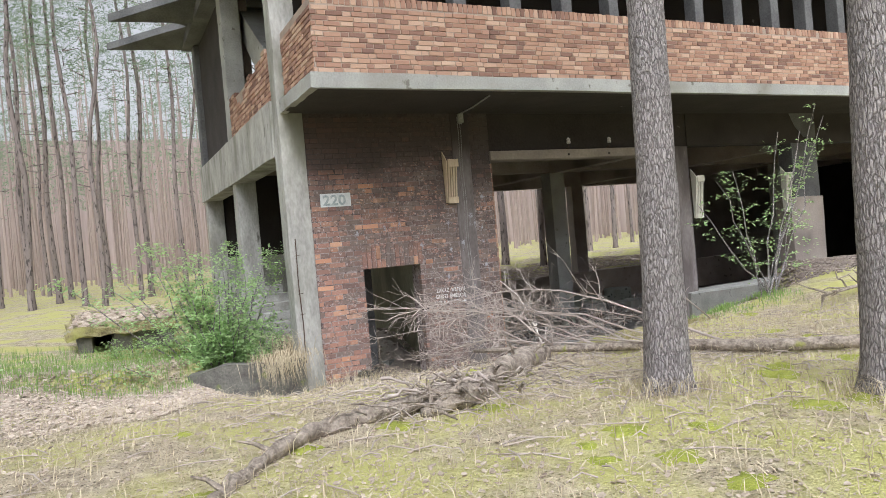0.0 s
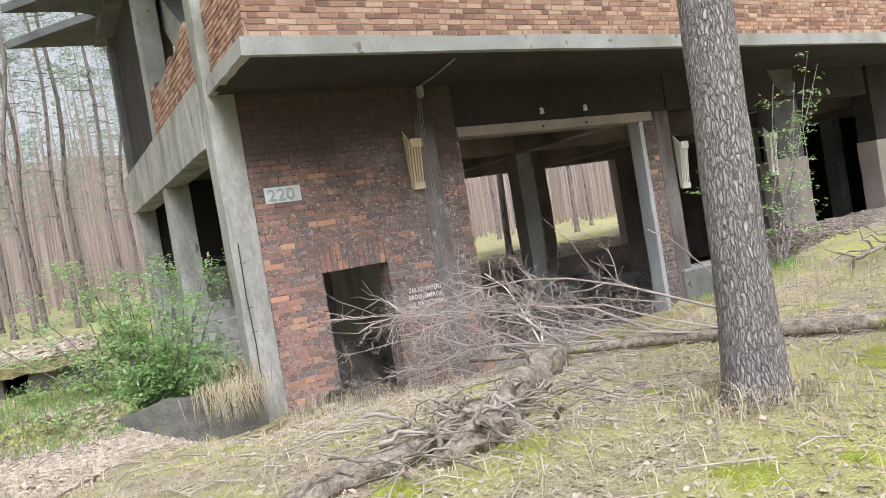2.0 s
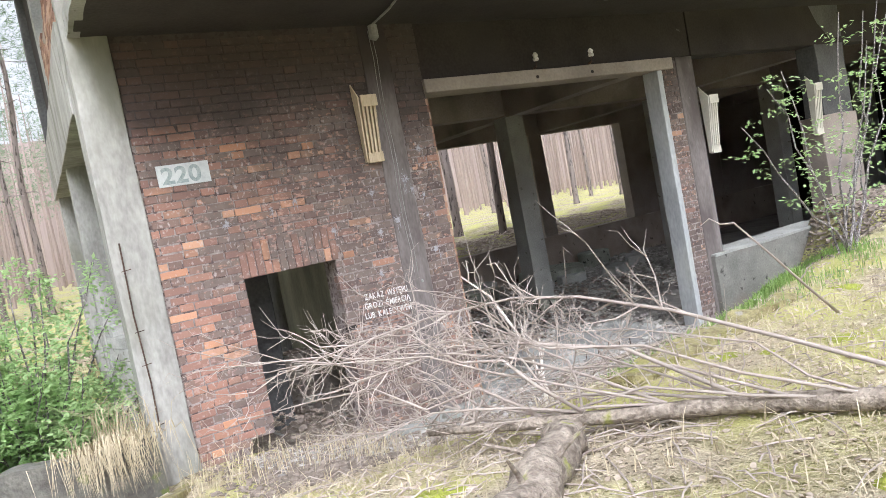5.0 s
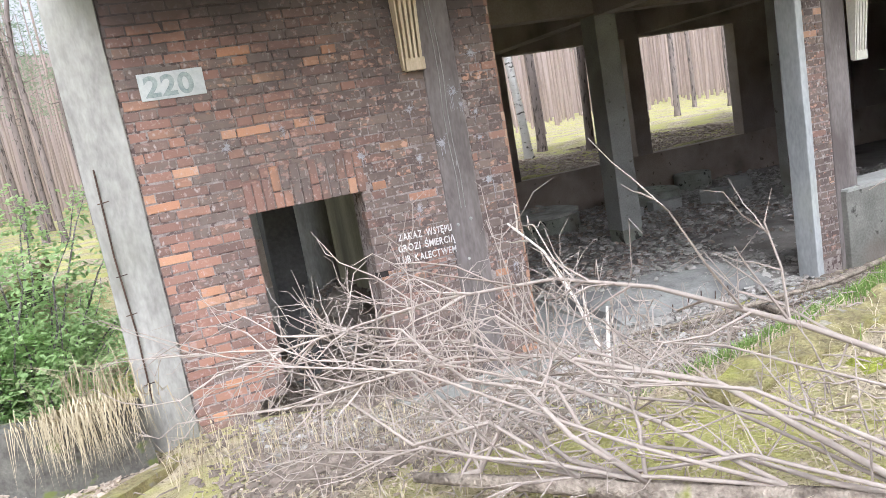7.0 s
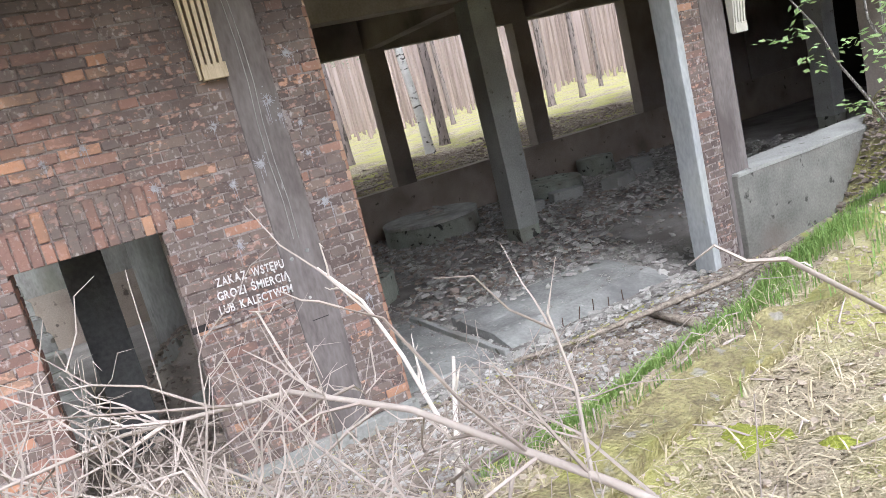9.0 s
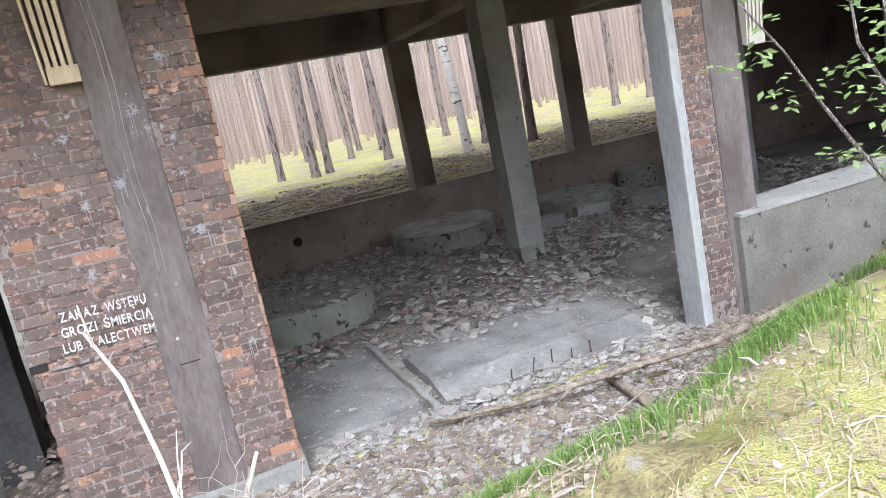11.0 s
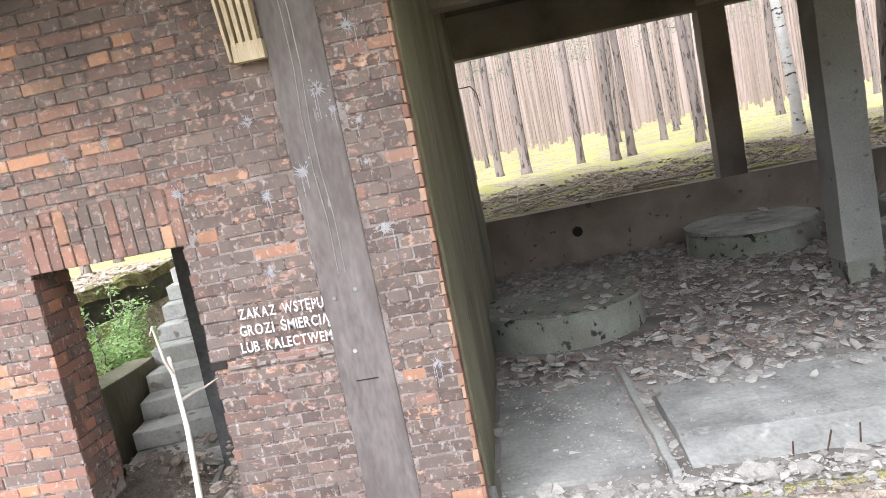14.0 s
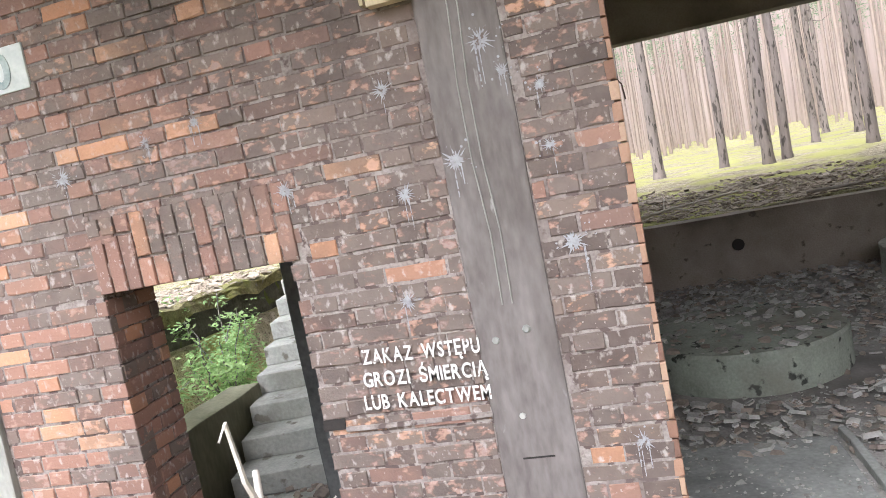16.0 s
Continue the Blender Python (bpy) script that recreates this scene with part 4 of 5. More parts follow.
def chips(name, label, n, area, zf, smin, smax, material, seed, flat=0.3, category="rubble"):
    """Angular fragments lying about: four- to six-cornered flat pieces, tilted at random."""
    r = random.Random(seed)
    V, F = [], []
    k = 0
    while k < n:
        x, y = r.uniform(area[0], area[1]), r.uniform(area[2], area[3])
        z = zf(x, y, r)
        if z is None:
            continue
        s = smin * (smax / smin) ** (r.random() ** 1.8)
        m = Matrix.Translation((x, y, z + s * 0.1)) @ Euler((r.gauss(0, 0.25), r.gauss(0, 0.25), r.uniform(0, 6.3))).to_matrix().to_4x4()
        c = r.choice((4, 5, 5, 6))
        h = s * flat * r.uniform(0.5, 1.3)
        o = len(V)
        ring = [(s * r.uniform(0.6, 1.2) * math.cos(6.283 * q / c), s * r.uniform(0.5, 1.0) * math.sin(6.283 * q / c)) for q in range(c)]
        V += [m @ Vector((p[0], p[1], -h)) for p in ring] + [m @ Vector((p[0] * 0.9, p[1] * 0.9, h)) for p in ring]
        F.append(tuple(o + c + q for q in range(c)))
        F += [(o + q, o + (q + 1) % c, o + c + (q + 1) % c, o + c + q) for q in range(c)]
        k += 1
    return raw(name, V, F, material, None, label, category, "", "stuff")


def hall_z(x, y, r):
    if 6.0 < x < 7.05 and 10.55 < y < 12.45 and r.random() < 0.93 - 0.6 * ss(12.1, 12.4, y) - 0.3 * ss(6.25, 6.0, x):
        return None
    if 7.2 < x < 9.3 and 10.58 < y < 11.75:
        return 0.13 if r.random() < 0.7 * ss(11.3, 11.75, y) else None
    if (x - 9.82) ** 2 + (y - 17.1) ** 2 < 0.95:
        return None
    q = math.hypot(x - 6.75, y - 14.38)
    if q < 0.9:
        return 0.37 if r.random() < 0.28 + 0.5 * (y > 14.7) else None
    if q < 1.15 and y < 14.5:
        return 0.005 if r.random() < 0.25 else None
    if 10.3 < x < 13 and 11.2 < y < 13.2 and r.random() < 0.85:
        return None
    return 0.01 + 0.05 * r.random() * ss(11, 14, y)


chips("rubble", "grey plaster and brick chips covering the hall floor", 11500, (5.98, 17.0, 10.35, 18.15), hall_z, 0.014, 0.095, M_RUBBLE, 1, 0.18)
M_BROWN = mat("brick_and_wood_crumbs", (0.12, 0.098, 0.084), (0.44, 0.355, 0.3), 9, 60, 0.9, 0.4, per="island")
chips("brown_rubble", "brown brick crumbs and splinters among the plaster chips", 3000, (5.98, 13.0, 12.2, 18.15), hall_z, 0.014, 0.08, M_BROWN, 4, 0.18)
chips("floor_crumbs", "fine pale crumbs and dust on the hall floor", 2600, (5.98, 10.5, 10.35, 13.5), lambda x, y, r: (0.105 if 7.2 < x < 9.3 and 10.85 < y < 11.25 else None if 7.2 < x < 9.3 and 10.5 < y < 11.75 else 0.037 if x < 7.0 and 10.6 < y < 12.5 else 0.004) if r.random() < 0.3 + 0.7 * noise.noise(Vector((x * 1.5, y * 1.5, 8))) else None, 0.005, 0.02, M_RUBBLE, 6, 0.3)
chips("chamber_litter", "dead leaves and twigs on the ruined chamber", 1500, (-0.5, 1.1, 12.7, 17.2), lambda x, y, r: 1.46, 0.03, 0.09, M_LITTER, 65, 0.1, "leaves")
M_MOUND = mat("brown_dead_leaves", (0.2, 0.15, 0.115), (0.66, 0.56, 0.46), 9, 40, 0.85, 0.3, per="island")
chips("mound_litter", "brown leaf litter on the mound behind the rear openings", 10000, (3.5, 18.5, 18.6, 22.5), lambda x, y, r: height(x, y) + 0.01 if r.random() < 1.2 - (y - 18.6) / 3.5 + noise.noise(Vector((x, y, 3))) else None, 0.026, 0.085, M_MOUND, 63, 0.1, "leaves")
chips("bank_litter", "brown leaves and earth crumbs on the east bank", 10000, (9.2, 17.5, 7.4, 10.15), lambda x, y, r: height(x, y) + 0.01 if r.random() < ss(7.2 + 0.05 * x, 8.8, y) else None, 0.015, 0.07, M_EARTH, 64, 0.15, "leaves")
# Dark earth crumbs, laid thickly to carry the shade among the rubble too.
chips("wall_earth", "brown earth crumbs and twigs along the foot of the wall", 18000, (2.55, 9.8, 7.6, 10.1), lambda x, y, r: height(x, y) + 0.008 if r.random() < (ss(7.5, 8.6, y) if x < 5.6 else ss(8.5, 9.2, y)) * ss(2.5, 3.6, x + 0.8 * noise.noise(Vector((x, y * 1.3, 21)))) * ss(9.9, 8.6, x) else None, 0.01, 0.05, M_EARTH, 66, 0.15, "leaves")
chips("rubble_front", "pale broken rubble in front of the wide opening", 6500, (3.2, 9.6, 8.7, 10.5), lambda x, y, r: (max(height(x, y), 0.0) + 0.01) if r.random() < ss(8.5, 9.6, y) and not (y > 10.08 and x < 5.98) else None, 0.01, 0.05, M_RUBBLE, 2, 0.18)


def heap(x0, y0, rx, ry, h, name, label, material, seed):
    V, F = [], []
    n = 34
    for j in range(n):
        for i in range(n):
            u, w = 2 * i / (n - 1) - 1, 2 * j / (n - 1) - 1
            d = max(0.0, 1 - u * u - w * w)
            V.append((x0 + rx * u, y0 + ry * w, h * d * (0.75 + 0.5 * noise.noise(Vector((u * 2 + seed, w * 2, 0)))) + 0.05 * d * noise.noise(Vector((u * 9, w * 9, seed))) - 0.02))
    F = [(j * n + i, j * n + i + 1, (j + 1) * n + i + 1, (j + 1) * n + i) for j in range(n - 1) for i in range(n - 1)]
    return raw(name, V, F, material, None, label, "rubble heap", "", "", True)


heap(3.6, 11.35, 1.25, 1.05, 0.42, "earth_mound", "brown earth and rubble heaped behind the doorway", M_SOIL, 1.0)
heap(4.75, 13.0, 0.75, 1.1, 0.75, "debris_mound", "dark heap of debris in the stair bay", M_CONC_IN, 5.0)
chips("rubble_stair_bay", "broken plaster strewn behind the doorway", 1500, (3.0, 5.6, 9.9, 13.6), lambda x, y, r: None if (3.0 < y and x < 3.5 and 10.1 < y < 10.6) or (x > 4.5 and y < 10.6) else (0.24 if y < 10.15 else 0.02 + 0.38 * max(0, 1 - ((x - 3.6) / 1.25) ** 2 - ((y - 11.35) / 1.05) ** 2) + 0.72 * max(0, 1 - ((x - 4.75) / 0.75) ** 2 - ((y - 13.0) / 1.1) ** 2)), 0.015, 0.07, M_BROWN, 3, 0.22)
heap(3.7, 10.15, 0.8, 0.75, 0.3, "rubble_mound", "pale rubble spilling out of the doorway", M_FLOOR, 9.0)

# ---- fixings on the facade ----


def lettering(text, size, x, z, y, material, parent, tilt=0.0, squeeze=1.0, bold=0.0):
    cu = bpy.data.curves.new("lettering", "FONT")
    cu.body, cu.size, cu.extrude, cu.offset, cu.space_character = text, size, 0.0012, bold, 1.06
    tmp = bpy.data.objects.new("lettering", cu)
    scene.collection.objects.link(tmp)
    bpy.context.view_layer.update()
    me = bpy.data.meshes.new_from_object(tmp.evaluated_get(bpy.context.evaluated_depsgraph_get()))
    bpy.data.objects.remove(tmp)
    me.materials.clear()
    me.materials.append(material)
    ob = new("lettering", me)
    ob.parent = parent
    ob.matrix_local = pose(x, y, z, 90, 0, 0) @ Matrix.Rotation(radians(tilt), 4, "Z") @ Matrix.Diagonal((squeeze, 1, 1, 1))
    return ob


notice = empty("painted_notice", "stencilled white warning painted on the brick", "notice", "", "", (0, 0, 0))
for text, z, width in (("ZAKAZ WSTĘPU", 1.528, 0.51), ("GROZI ŚMIERCIĄ", 1.43, 0.54), ("LUB KALECTWEM", 1.332, 0.55)):
    row = []
    pen = 0.0
    for ch in text:
        if ch == " ":
            pen += 0.05
            continue
        ob = lettering(ch, 0.086, 0, z, 10.1685, M_WHITE, notice, -1.5, 1.0, 0.0018)
        ob.name = "letter"
        xs = [v.co.x for v in ob.data.vertices]
        row.append((ob, pen - min(xs)))
        pen += max(xs) - min(xs) + 0.009
    for ob, shift in row:
        off = shift * width / pen
        ob.matrix_local = pose(4.737 - 0.15 * (1.528 - z) + off, 10.1685, z - 0.026 * off, 90, 0, 0) @ Matrix.Rotation(radians(-1.5), 4, "Z") @ Matrix.Diagonal((width / pen, 1, 1, 1))
plate = empty("number_plate", "faded pale number plate painted on the brick", "sign", "", "", (3.225, 10.17, 3.075))
part("panel", rough_up(bx(-0.235, 0.235, 0, 0.012, -0.1, 0.1, bevel=0.003), 0.1, 0.002), M_PLATE, plate)
ob = lettering("220", 0.21, -0.2, -0.073, -0.003, M_DIGIT, plate, 0, 1.08, 0.006)


def slat_box(x, z, material, label, h=0.66, w=0.17):
    """A wedge-shaped box of upright slats, its hollow dark top leaning from the wall."""
    t = empty("slatted_box", label, "wall box", "slatted boxes", "", (x, 10.17, z))
    for i in range(4):
        a = -w / 2 + i * w / 4
        bm = bmesh.new()
        v = [bm.verts.new(p) for p in ((a * 0.95, 0, 0), (a * 0.95 + w / 4 * 0.55, 0, 0), (a * 0.95 + w / 4 * 0.55, -0.05, 0), (a * 0.95, -0.05, 0), (a * 1.05, 0, h), (a * 1.05 + w / 4 * 0.62, 0, h), (a * 1.05 + w / 4 * 0.62, -0.13, h), (a * 1.05, -0.13, h))]
        for q in ((0, 1, 2, 3), (7, 6, 5, 4), (0, 4, 5, 1), (1, 5, 6, 2), (2, 6, 7, 3), (3, 7, 4, 0)):
            bm.faces.new([v[k] for k in q])
        bmesh.ops.recalc_face_normals(bm, faces=bm.faces)
        part("slat", bm, material, t)
    part("foot_board", bx(-w / 2 - 0.005, w / 2 + 0.0, -0.056, 0, -0.012, 0.09, bevel=0.004), material, t)
    part("head_board", bx(-w / 2 - 0.01, w / 2 + 0.005, -0.138, -0.12, h - 0.1, h + 0.02, bevel=0.003), material, t)
    bm = bmesh.new()
    v = [bm.verts.new(p) for p in ((-w / 2 - 0.03, 0, 0), (-w / 2 - 0.015, 0, 0), (-w / 2 - 0.015, -0.05, 0), (-w / 2 - 0.03, -0.05, 0), (-w / 2 - 0.045, 0, h + 0.16), (-w / 2 - 0.03, 0, h + 0.16), (-w / 2 - 0.03, -0.14, h), (-w / 2 - 0.045, -0.14, h))]
    for q in ((0, 1, 2, 3), (7, 6, 5, 4), (0, 4, 5, 1), (1, 5, 6, 2), (2, 6, 7, 3), (3, 7, 4, 0)):
        bm.faces.new([v[k] for k in q])
    bmesh.ops.recalc_face_normals(bm, faces=bm.faces)
    part("side_board", bm, material, t)
    return t


slat_box(5.16, 2.93, M_WOOD, "raw pine slatted box fixed to the wall")
slat_box(10.42, 2.35, M_CREAM, "chalky slatted box beside the brick pier", 0.78)
slat_box(12.9, 2.32, M_CREAM, "chalky slatted box beside the grey column", 0.78)
for x in (7.45, 8.33):
    t = empty("insulator_bracket", "old porcelain insulator bracket on the lintel", "insulator", "insulators", "", (x, 10.15, 3.74))
    v, f = tube([(0, 0, 0), (0, -0.06, 0.02), (0, -0.07, 0.1)], [0.012, 0.012, 0.012], 6)
    raw("hook", v, f, M_STEEL, t)
    v, f = tube([(0, -0.07, 0.08), (0, -0.07, 0.1), (0, -0.07, 0.13), (0, -0.07, 0.15), (0, -0.07, 0.18)], [0.03, 0.04, 0.025, 0.035, 0.015], 10)
    raw("insulator", v, f, M_WHITE, t)
    v, f = tube([(0.02, -0.02, -0.1), (0.02, -0.03, -0.1)], [0.022, 0.02], 8)
    raw("bolt", v, f, M_SOOT_SHADE, t)
for x0 in (5.36, 5.40):
    v, f = tube([(x0 + 0.012 * math.sin(k * 1.7), 10.170, 4.3 - 0.29 * k) for k in range(10)], [0.0035] * 10, 5)
    raw("cable", v, f, M_CONC_PALE, None, "thin pale cable run down the concrete strip", "cable", "wall cables")
v, f = tube([(5.4, 10.1, 4.345), (5.35, 9.6, 4.34), (5.2, 8.8, 4.345)], [0.012] * 3, 6)
raw("conduit", v, f, M_CONC, None, "pale conduit across the slab's underside", "conduit")
v, f = tube([(5.4, 10.12, 4.34), (5.4, 10.12, 4.2), (5.42, 10.12, 4.18)], [0.05, 0.05, 0.01], 10)
raw("junction_box", v, f, M_CONC, None, "small grey junction box where the cables meet", "junction box")
piece("wall_chase", M_MORTAR, "pinkish mortar ledge left by a chase in the brick", "mortar ledge", (4.6, 5.235, 10.17, 10.2, 1.243, 1.262), cuts=0.06, amp=0.006, bevel=0)
# A black block on the brick; its colour stands for the hole's shade.
piece("wall_notch", M_SOOT_SHADE, "dark hole knocked into the door jamb", "hole", (4.498, 4.6, 10.174, 10.22, 1.25, 1.3), cuts=0.03, amp=0.012, bevel=0)
# The round hole is a flat black disc, its depth painted dark.
v, f = tube([(7.42, 18.205, 0.53), (7.42, 18.19, 0.53)], [0.085, 0.085], 18)
raw("drain_hole", v, f, M_SOOT_SHADE, None, "round dark hole in the rear parapet", "hole")
for i, (x, z) in enumerate(((5.36, 1.23), (5.31, 1.55), (5.44, 1.58))):
    v, f = tube([(x, 10.178, z), (x, 10.166, z)], [0.016 + 0.003 * i, 0.011], 7)
    raw("wall_plug", v, f, M_CONC_PALE if i == 0 else M_CONC, None, "broken plaster plug in the concrete strip", "wall plug", "wall plugs")
# Black strip laid on the surface for the slot's shade.
piece("strip_slot", M_SOOT_SHADE, "thin dark slot in the concrete strip", "slot", (5.33, 5.46, 10.17, 10.18, 1.05, 1.056), cuts=0, amp=0, bevel=0)


def splat(x, z, s, seed, label):
    """A thrown blot of pale paint: a small ragged core, thin rays, drops and runs."""
    r = random.Random(seed)
    V, F = [(x, 10.171, z)], []
    n = 36
    for k in range(n):
        a = 6.283 * k / n + r.gauss(0, 0.04)
        q = s * (r.uniform(0.3, 0.5) if k % 2 else r.uniform(0.5, 1.25))
        V.append((x + q * math.cos(a), 10.1722, z + q * math.sin(a)))
    F += [(0, 1 + k, 1 + (k + 1) % n) for k in range(n)]
    for _ in range(r.choice((1, 2, 3))):
        px, top, ln, w = x + r.gauss(0, s * 0.4), z - s * 0.2, s * r.uniform(1.2, 3.2), r.uniform(0.0015, 0.003)
        o = len(V)
        V += [(px - w, 10.1716, top), (px + w, 10.1716, top), (px + w * 0.8, 10.1716, top - ln), (px - w * 0.8, 10.1716, top - ln)]
        F.append((o, o + 1, o + 2, o + 3))
    for _ in range(7):
        a, q, w = r.uniform(0, 6.28), s * r.uniform(1.0, 1.8), r.uniform(0.002, 0.006)
        px, pz = x + q * math.cos(a), z + q * math.sin(a)
        o = len(V)
        V += [(px + w * math.cos(c * 1.047), 10.1718, pz + w * math.sin(c * 1.047)) for c in range(6)]
        F.append(tuple(range(o, o + 6)))
    return raw("paint_splat", V, F, M_SPLAT, None, label, "paint splat", "paint splats")


M_SPLAT = mat("pale_blue_paint", (0.27, 0.25, 0.26), (0.44, 0.45, 0.49), 40, 120, 0.8, 0.2, spots=((0.16, 0.12, 0.11), 60, 0.55))
for i, (x, z) in enumerate(((3.96, 2.62), (4.98, 1.76), (5.47, 2.71), (5.53, 2.58), (5.05, 2.61), (5.29, 2.28), (5.66, 2.27), (5.81, 1.08), (5.68, 1.89), (4.21, 2.66), (5.06, 2.19), (5.7, 3.0), (5.66, 2.5), (4.55, 2.3), (3.5, 2.55))):
    splat(x, z, 0.034 + 0.012 * (i % 3), i, "pale blue paint splash on the wall")

# ---- deadwood ----


def wander(a, b, n, sag, r, lift=0.0):
    a, b = Vector(a), Vector(b)
    out = []
    for k in range(n + 1):
        t = k / n
        j = Vector((r.gauss(0, sag), r.gauss(0, sag), r.gauss(0, sag * 0.7))) * (0 if k in (0,) else 1)
        out.append(a.lerp(b, t) + j + Vector((0, 0, lift * math.sin(math.pi * t))))
    return out


def twigs(path, V, F, r, n, L, rad, deep=1):
    """Side shoots forking off the outer part of a limb."""
    for _ in range(n):
        t = r.uniform(0.2, 1.0) * (len(path) - 1)
        i = min(int(t), len(path) - 2)
        p = path[i].lerp(path[i + 1], t - i)
        d = (path[i + 1] - path[i]).normalized()
        side = Vector((r.gauss(0, 1), r.gauss(0, 1), r.gauss(0.1, 0.7))).normalized()
        q = (d * 0.75 + side * 0.75).normalized()
        ln = L * r.uniform(0.4, 1.2)
        pts = [p, p + q * ln * 0.4 + side * ln * 0.05, p + q * ln * 0.75 + Vector((0, 0, r.gauss(0.02, 0.04))), p + q * ln + side * ln * 0.15]
        tube(pts, [rad, rad * 0.8, rad * 0.6, rad * 0.3], 4, V, F)
        if deep:
            twigs(pts, V, F, r, r.choice((1, 2, 2, 3)), ln * 0.55, rad * 0.6, deep - 1)


def limb(parent, path, rad, r, n, L, name="branch"):
    V, F = [], []
    m = len(path)
    tube(path, [rad * (1 - 0.72 * k / (m - 1)) for k in range(m)], 7, V, F)
    ob = raw(name, V, F, M_DEAD, parent, smooth=True)
    V, F = [], []
    twigs(path, V, F, r, n, L, max(rad * 0.4, 0.0035))
    if V:
        raw("twig_spray", V, F, M_DEAD, ob, "", "", "", "stuff")
    return ob


r = random.Random(21)
fallen = empty("fallen_tree", "dead fallen pine with a bare bleached branch crown", "fallen tree", "", "", (0, 0, 0))
stem = [(6.6, 3.75), (5.8, 4.0), (5.3, 4.5), (5.0, 5.1), (4.72, 5.66), (4.4, 6.05), (4.05, 6.42), (3.6, 6.9)]
V, F = tube([(x, y, max(height(x, y), 1.04) + 0.07) for x, y in stem], [0.06, 0.058, 0.056, 0.053, 0.048, 0.042, 0.034, 0.02], 10)
raw("trunk", V, F, M_LOG, fallen, "grey barkless stem", smooth=True)
limb(fallen, [Vector(p) for p in ((5.15, 4.9, 1.2), (5.05, 5.55, 1.36), (4.8, 6.1, 1.56), (4.6, 6.6, 1.67), (4.4, 7.0, 1.7), (3.95, 7.3, 1.67), (3.4, 7.45, 1.6), (2.95, 7.7, 1.5))], 0.0135, r, 34, 0.5)
limb(fallen, [Vector(p) for p in ((4.72, 5.66, 1.16), (4.5, 6.2, 1.42), (4.15, 6.7, 1.5), (3.75, 7.0, 1.5), (3.2, 7.3, 1.4))], 0.013, r, 24, 0.45)
starts = [(5.0, 5.1), (4.72, 5.66), (4.5, 5.95), (4.2, 6.25), (4.05, 6.42), (3.8, 6.7)]
for k in range(20):
    x, y = r.choice(starts)
    tx, ty = r.uniform(2.7, 4.7), r.uniform(6.9, 8.6)
    tz = r.uniform(0.75, 1.75)
    limb(fallen, wander((x, y, 1.15), (tx, ty, tz), 6, 0.05, r, 0.14), r.uniform(0.007, 0.012), r, 14, 0.42)
for k in range(7):
    x, y = r.uniform(3.2, 6.0), r.uniform(7.4, 8.8)
    z = height(x, y) + 0.12
    a = r.uniform(0, 6.28)
    limb(fallen, wander((x, y, z), (x + 1.1 * math.cos(a), y + 0.6 * math.sin(a), height(x + 1.1 * math.cos(a), y + 0.6 * math.sin(a)) + 0.2), 5, 0.04, r, 0.1), 0.008, r, 12, 0.4)

# rotten logs on the moss
def log(path, radii, label, seed, stubs=5):
    t = empty("rotten_log", label, "log", "rotten logs", "", (0, 0, 0))
    pts = []
    P = [Vector((x, y, height(x, y) + rr * 0.75)) for (x, y), rr in zip(path, radii)]
    R = []
    for i in range(len(P) - 1):
        for k in range(22):
            pts.append(P[i].lerp(P[i + 1], k / 22))
            R.append(radii[i] + (radii[i + 1] - radii[i]) * k / 22)
    V, F = tube(pts, R, 22)
    V = [v + noise.noise_vector(v * 4 + Vector((seed, 0, 0))) * 0.045 + noise.noise_vector(v * 13) * 0.022 + noise.noise_vector(v * 40) * 0.009 for v in V]
    raw("stem", V, F, M_LOG, t, smooth=True)
    rr = random.Random(seed)
    for k in range(stubs):
        p = pts[rr.randrange(len(pts))]
        d = Vector((rr.gauss(0, 1), rr.gauss(0, 1), abs(rr.gauss(0.4, 0.4)))).normalized()
        ln = rr.uniform(0.12, 0.4)
        v, f = tube([p, p + d * ln * 0.5 + Vector((0, 0, 0.02)), p + d * ln], [0.02, 0.013, 0.005], 6)
        raw("branch_stub", v, f, M_LOG, t)
    return t


log([(3.98, 6.12), (3.62, 5.82), (3.0, 5.35), (2.5, 5.0)], [0.1, 0.11, 0.1, 0.06], "rotten pine log with a broken orange end", 3, 8)
log([(3.1, 5.5), (2.2, 5.05), (1.15, 4.68), (0.6, 4.1), (0.3, 3.6)], [0.06, 0.075, 0.065, 0.05, 0.03], "long mossy grey log lying on the bank", 7, 6)
log([(2.75, 5.05), (2.35, 4.75), (2.0, 4.75)], [0.07, 0.1, 0.04], "tangled root stub beside the log", 12, 16)


roots = empty("root_tangle", "tangled grey roots and torn bark beside the log", "roots", "", "", (0, 0, 0))
rt = random.Random(17)
for k in range(84):
    x, y = rt.gauss(2.55, 0.4), rt.gauss(5.0, 0.24)
    a, ln = rt.uniform(0, 6.28), rt.uniform(0.2, 0.7)
    q = (x + ln * math.cos(a), y + ln * math.sin(a))
    path = wander((x, y, height(x, y) + rt.uniform(0.02, 0.2)), (q[0], q[1], height(*q) + rt.uniform(0.0, 0.12)), 5, 0.025, rt, 0.05)
    V, F = tube(path, [w * (1.0 if k % 5 == 0 else 0.5) for w in (0.016, 0.014, 0.012, 0.009, 0.006, 0.003)], 6)
    raw("root", V, F, M_LOG if k % 3 else M_DEAD, roots, smooth=True)


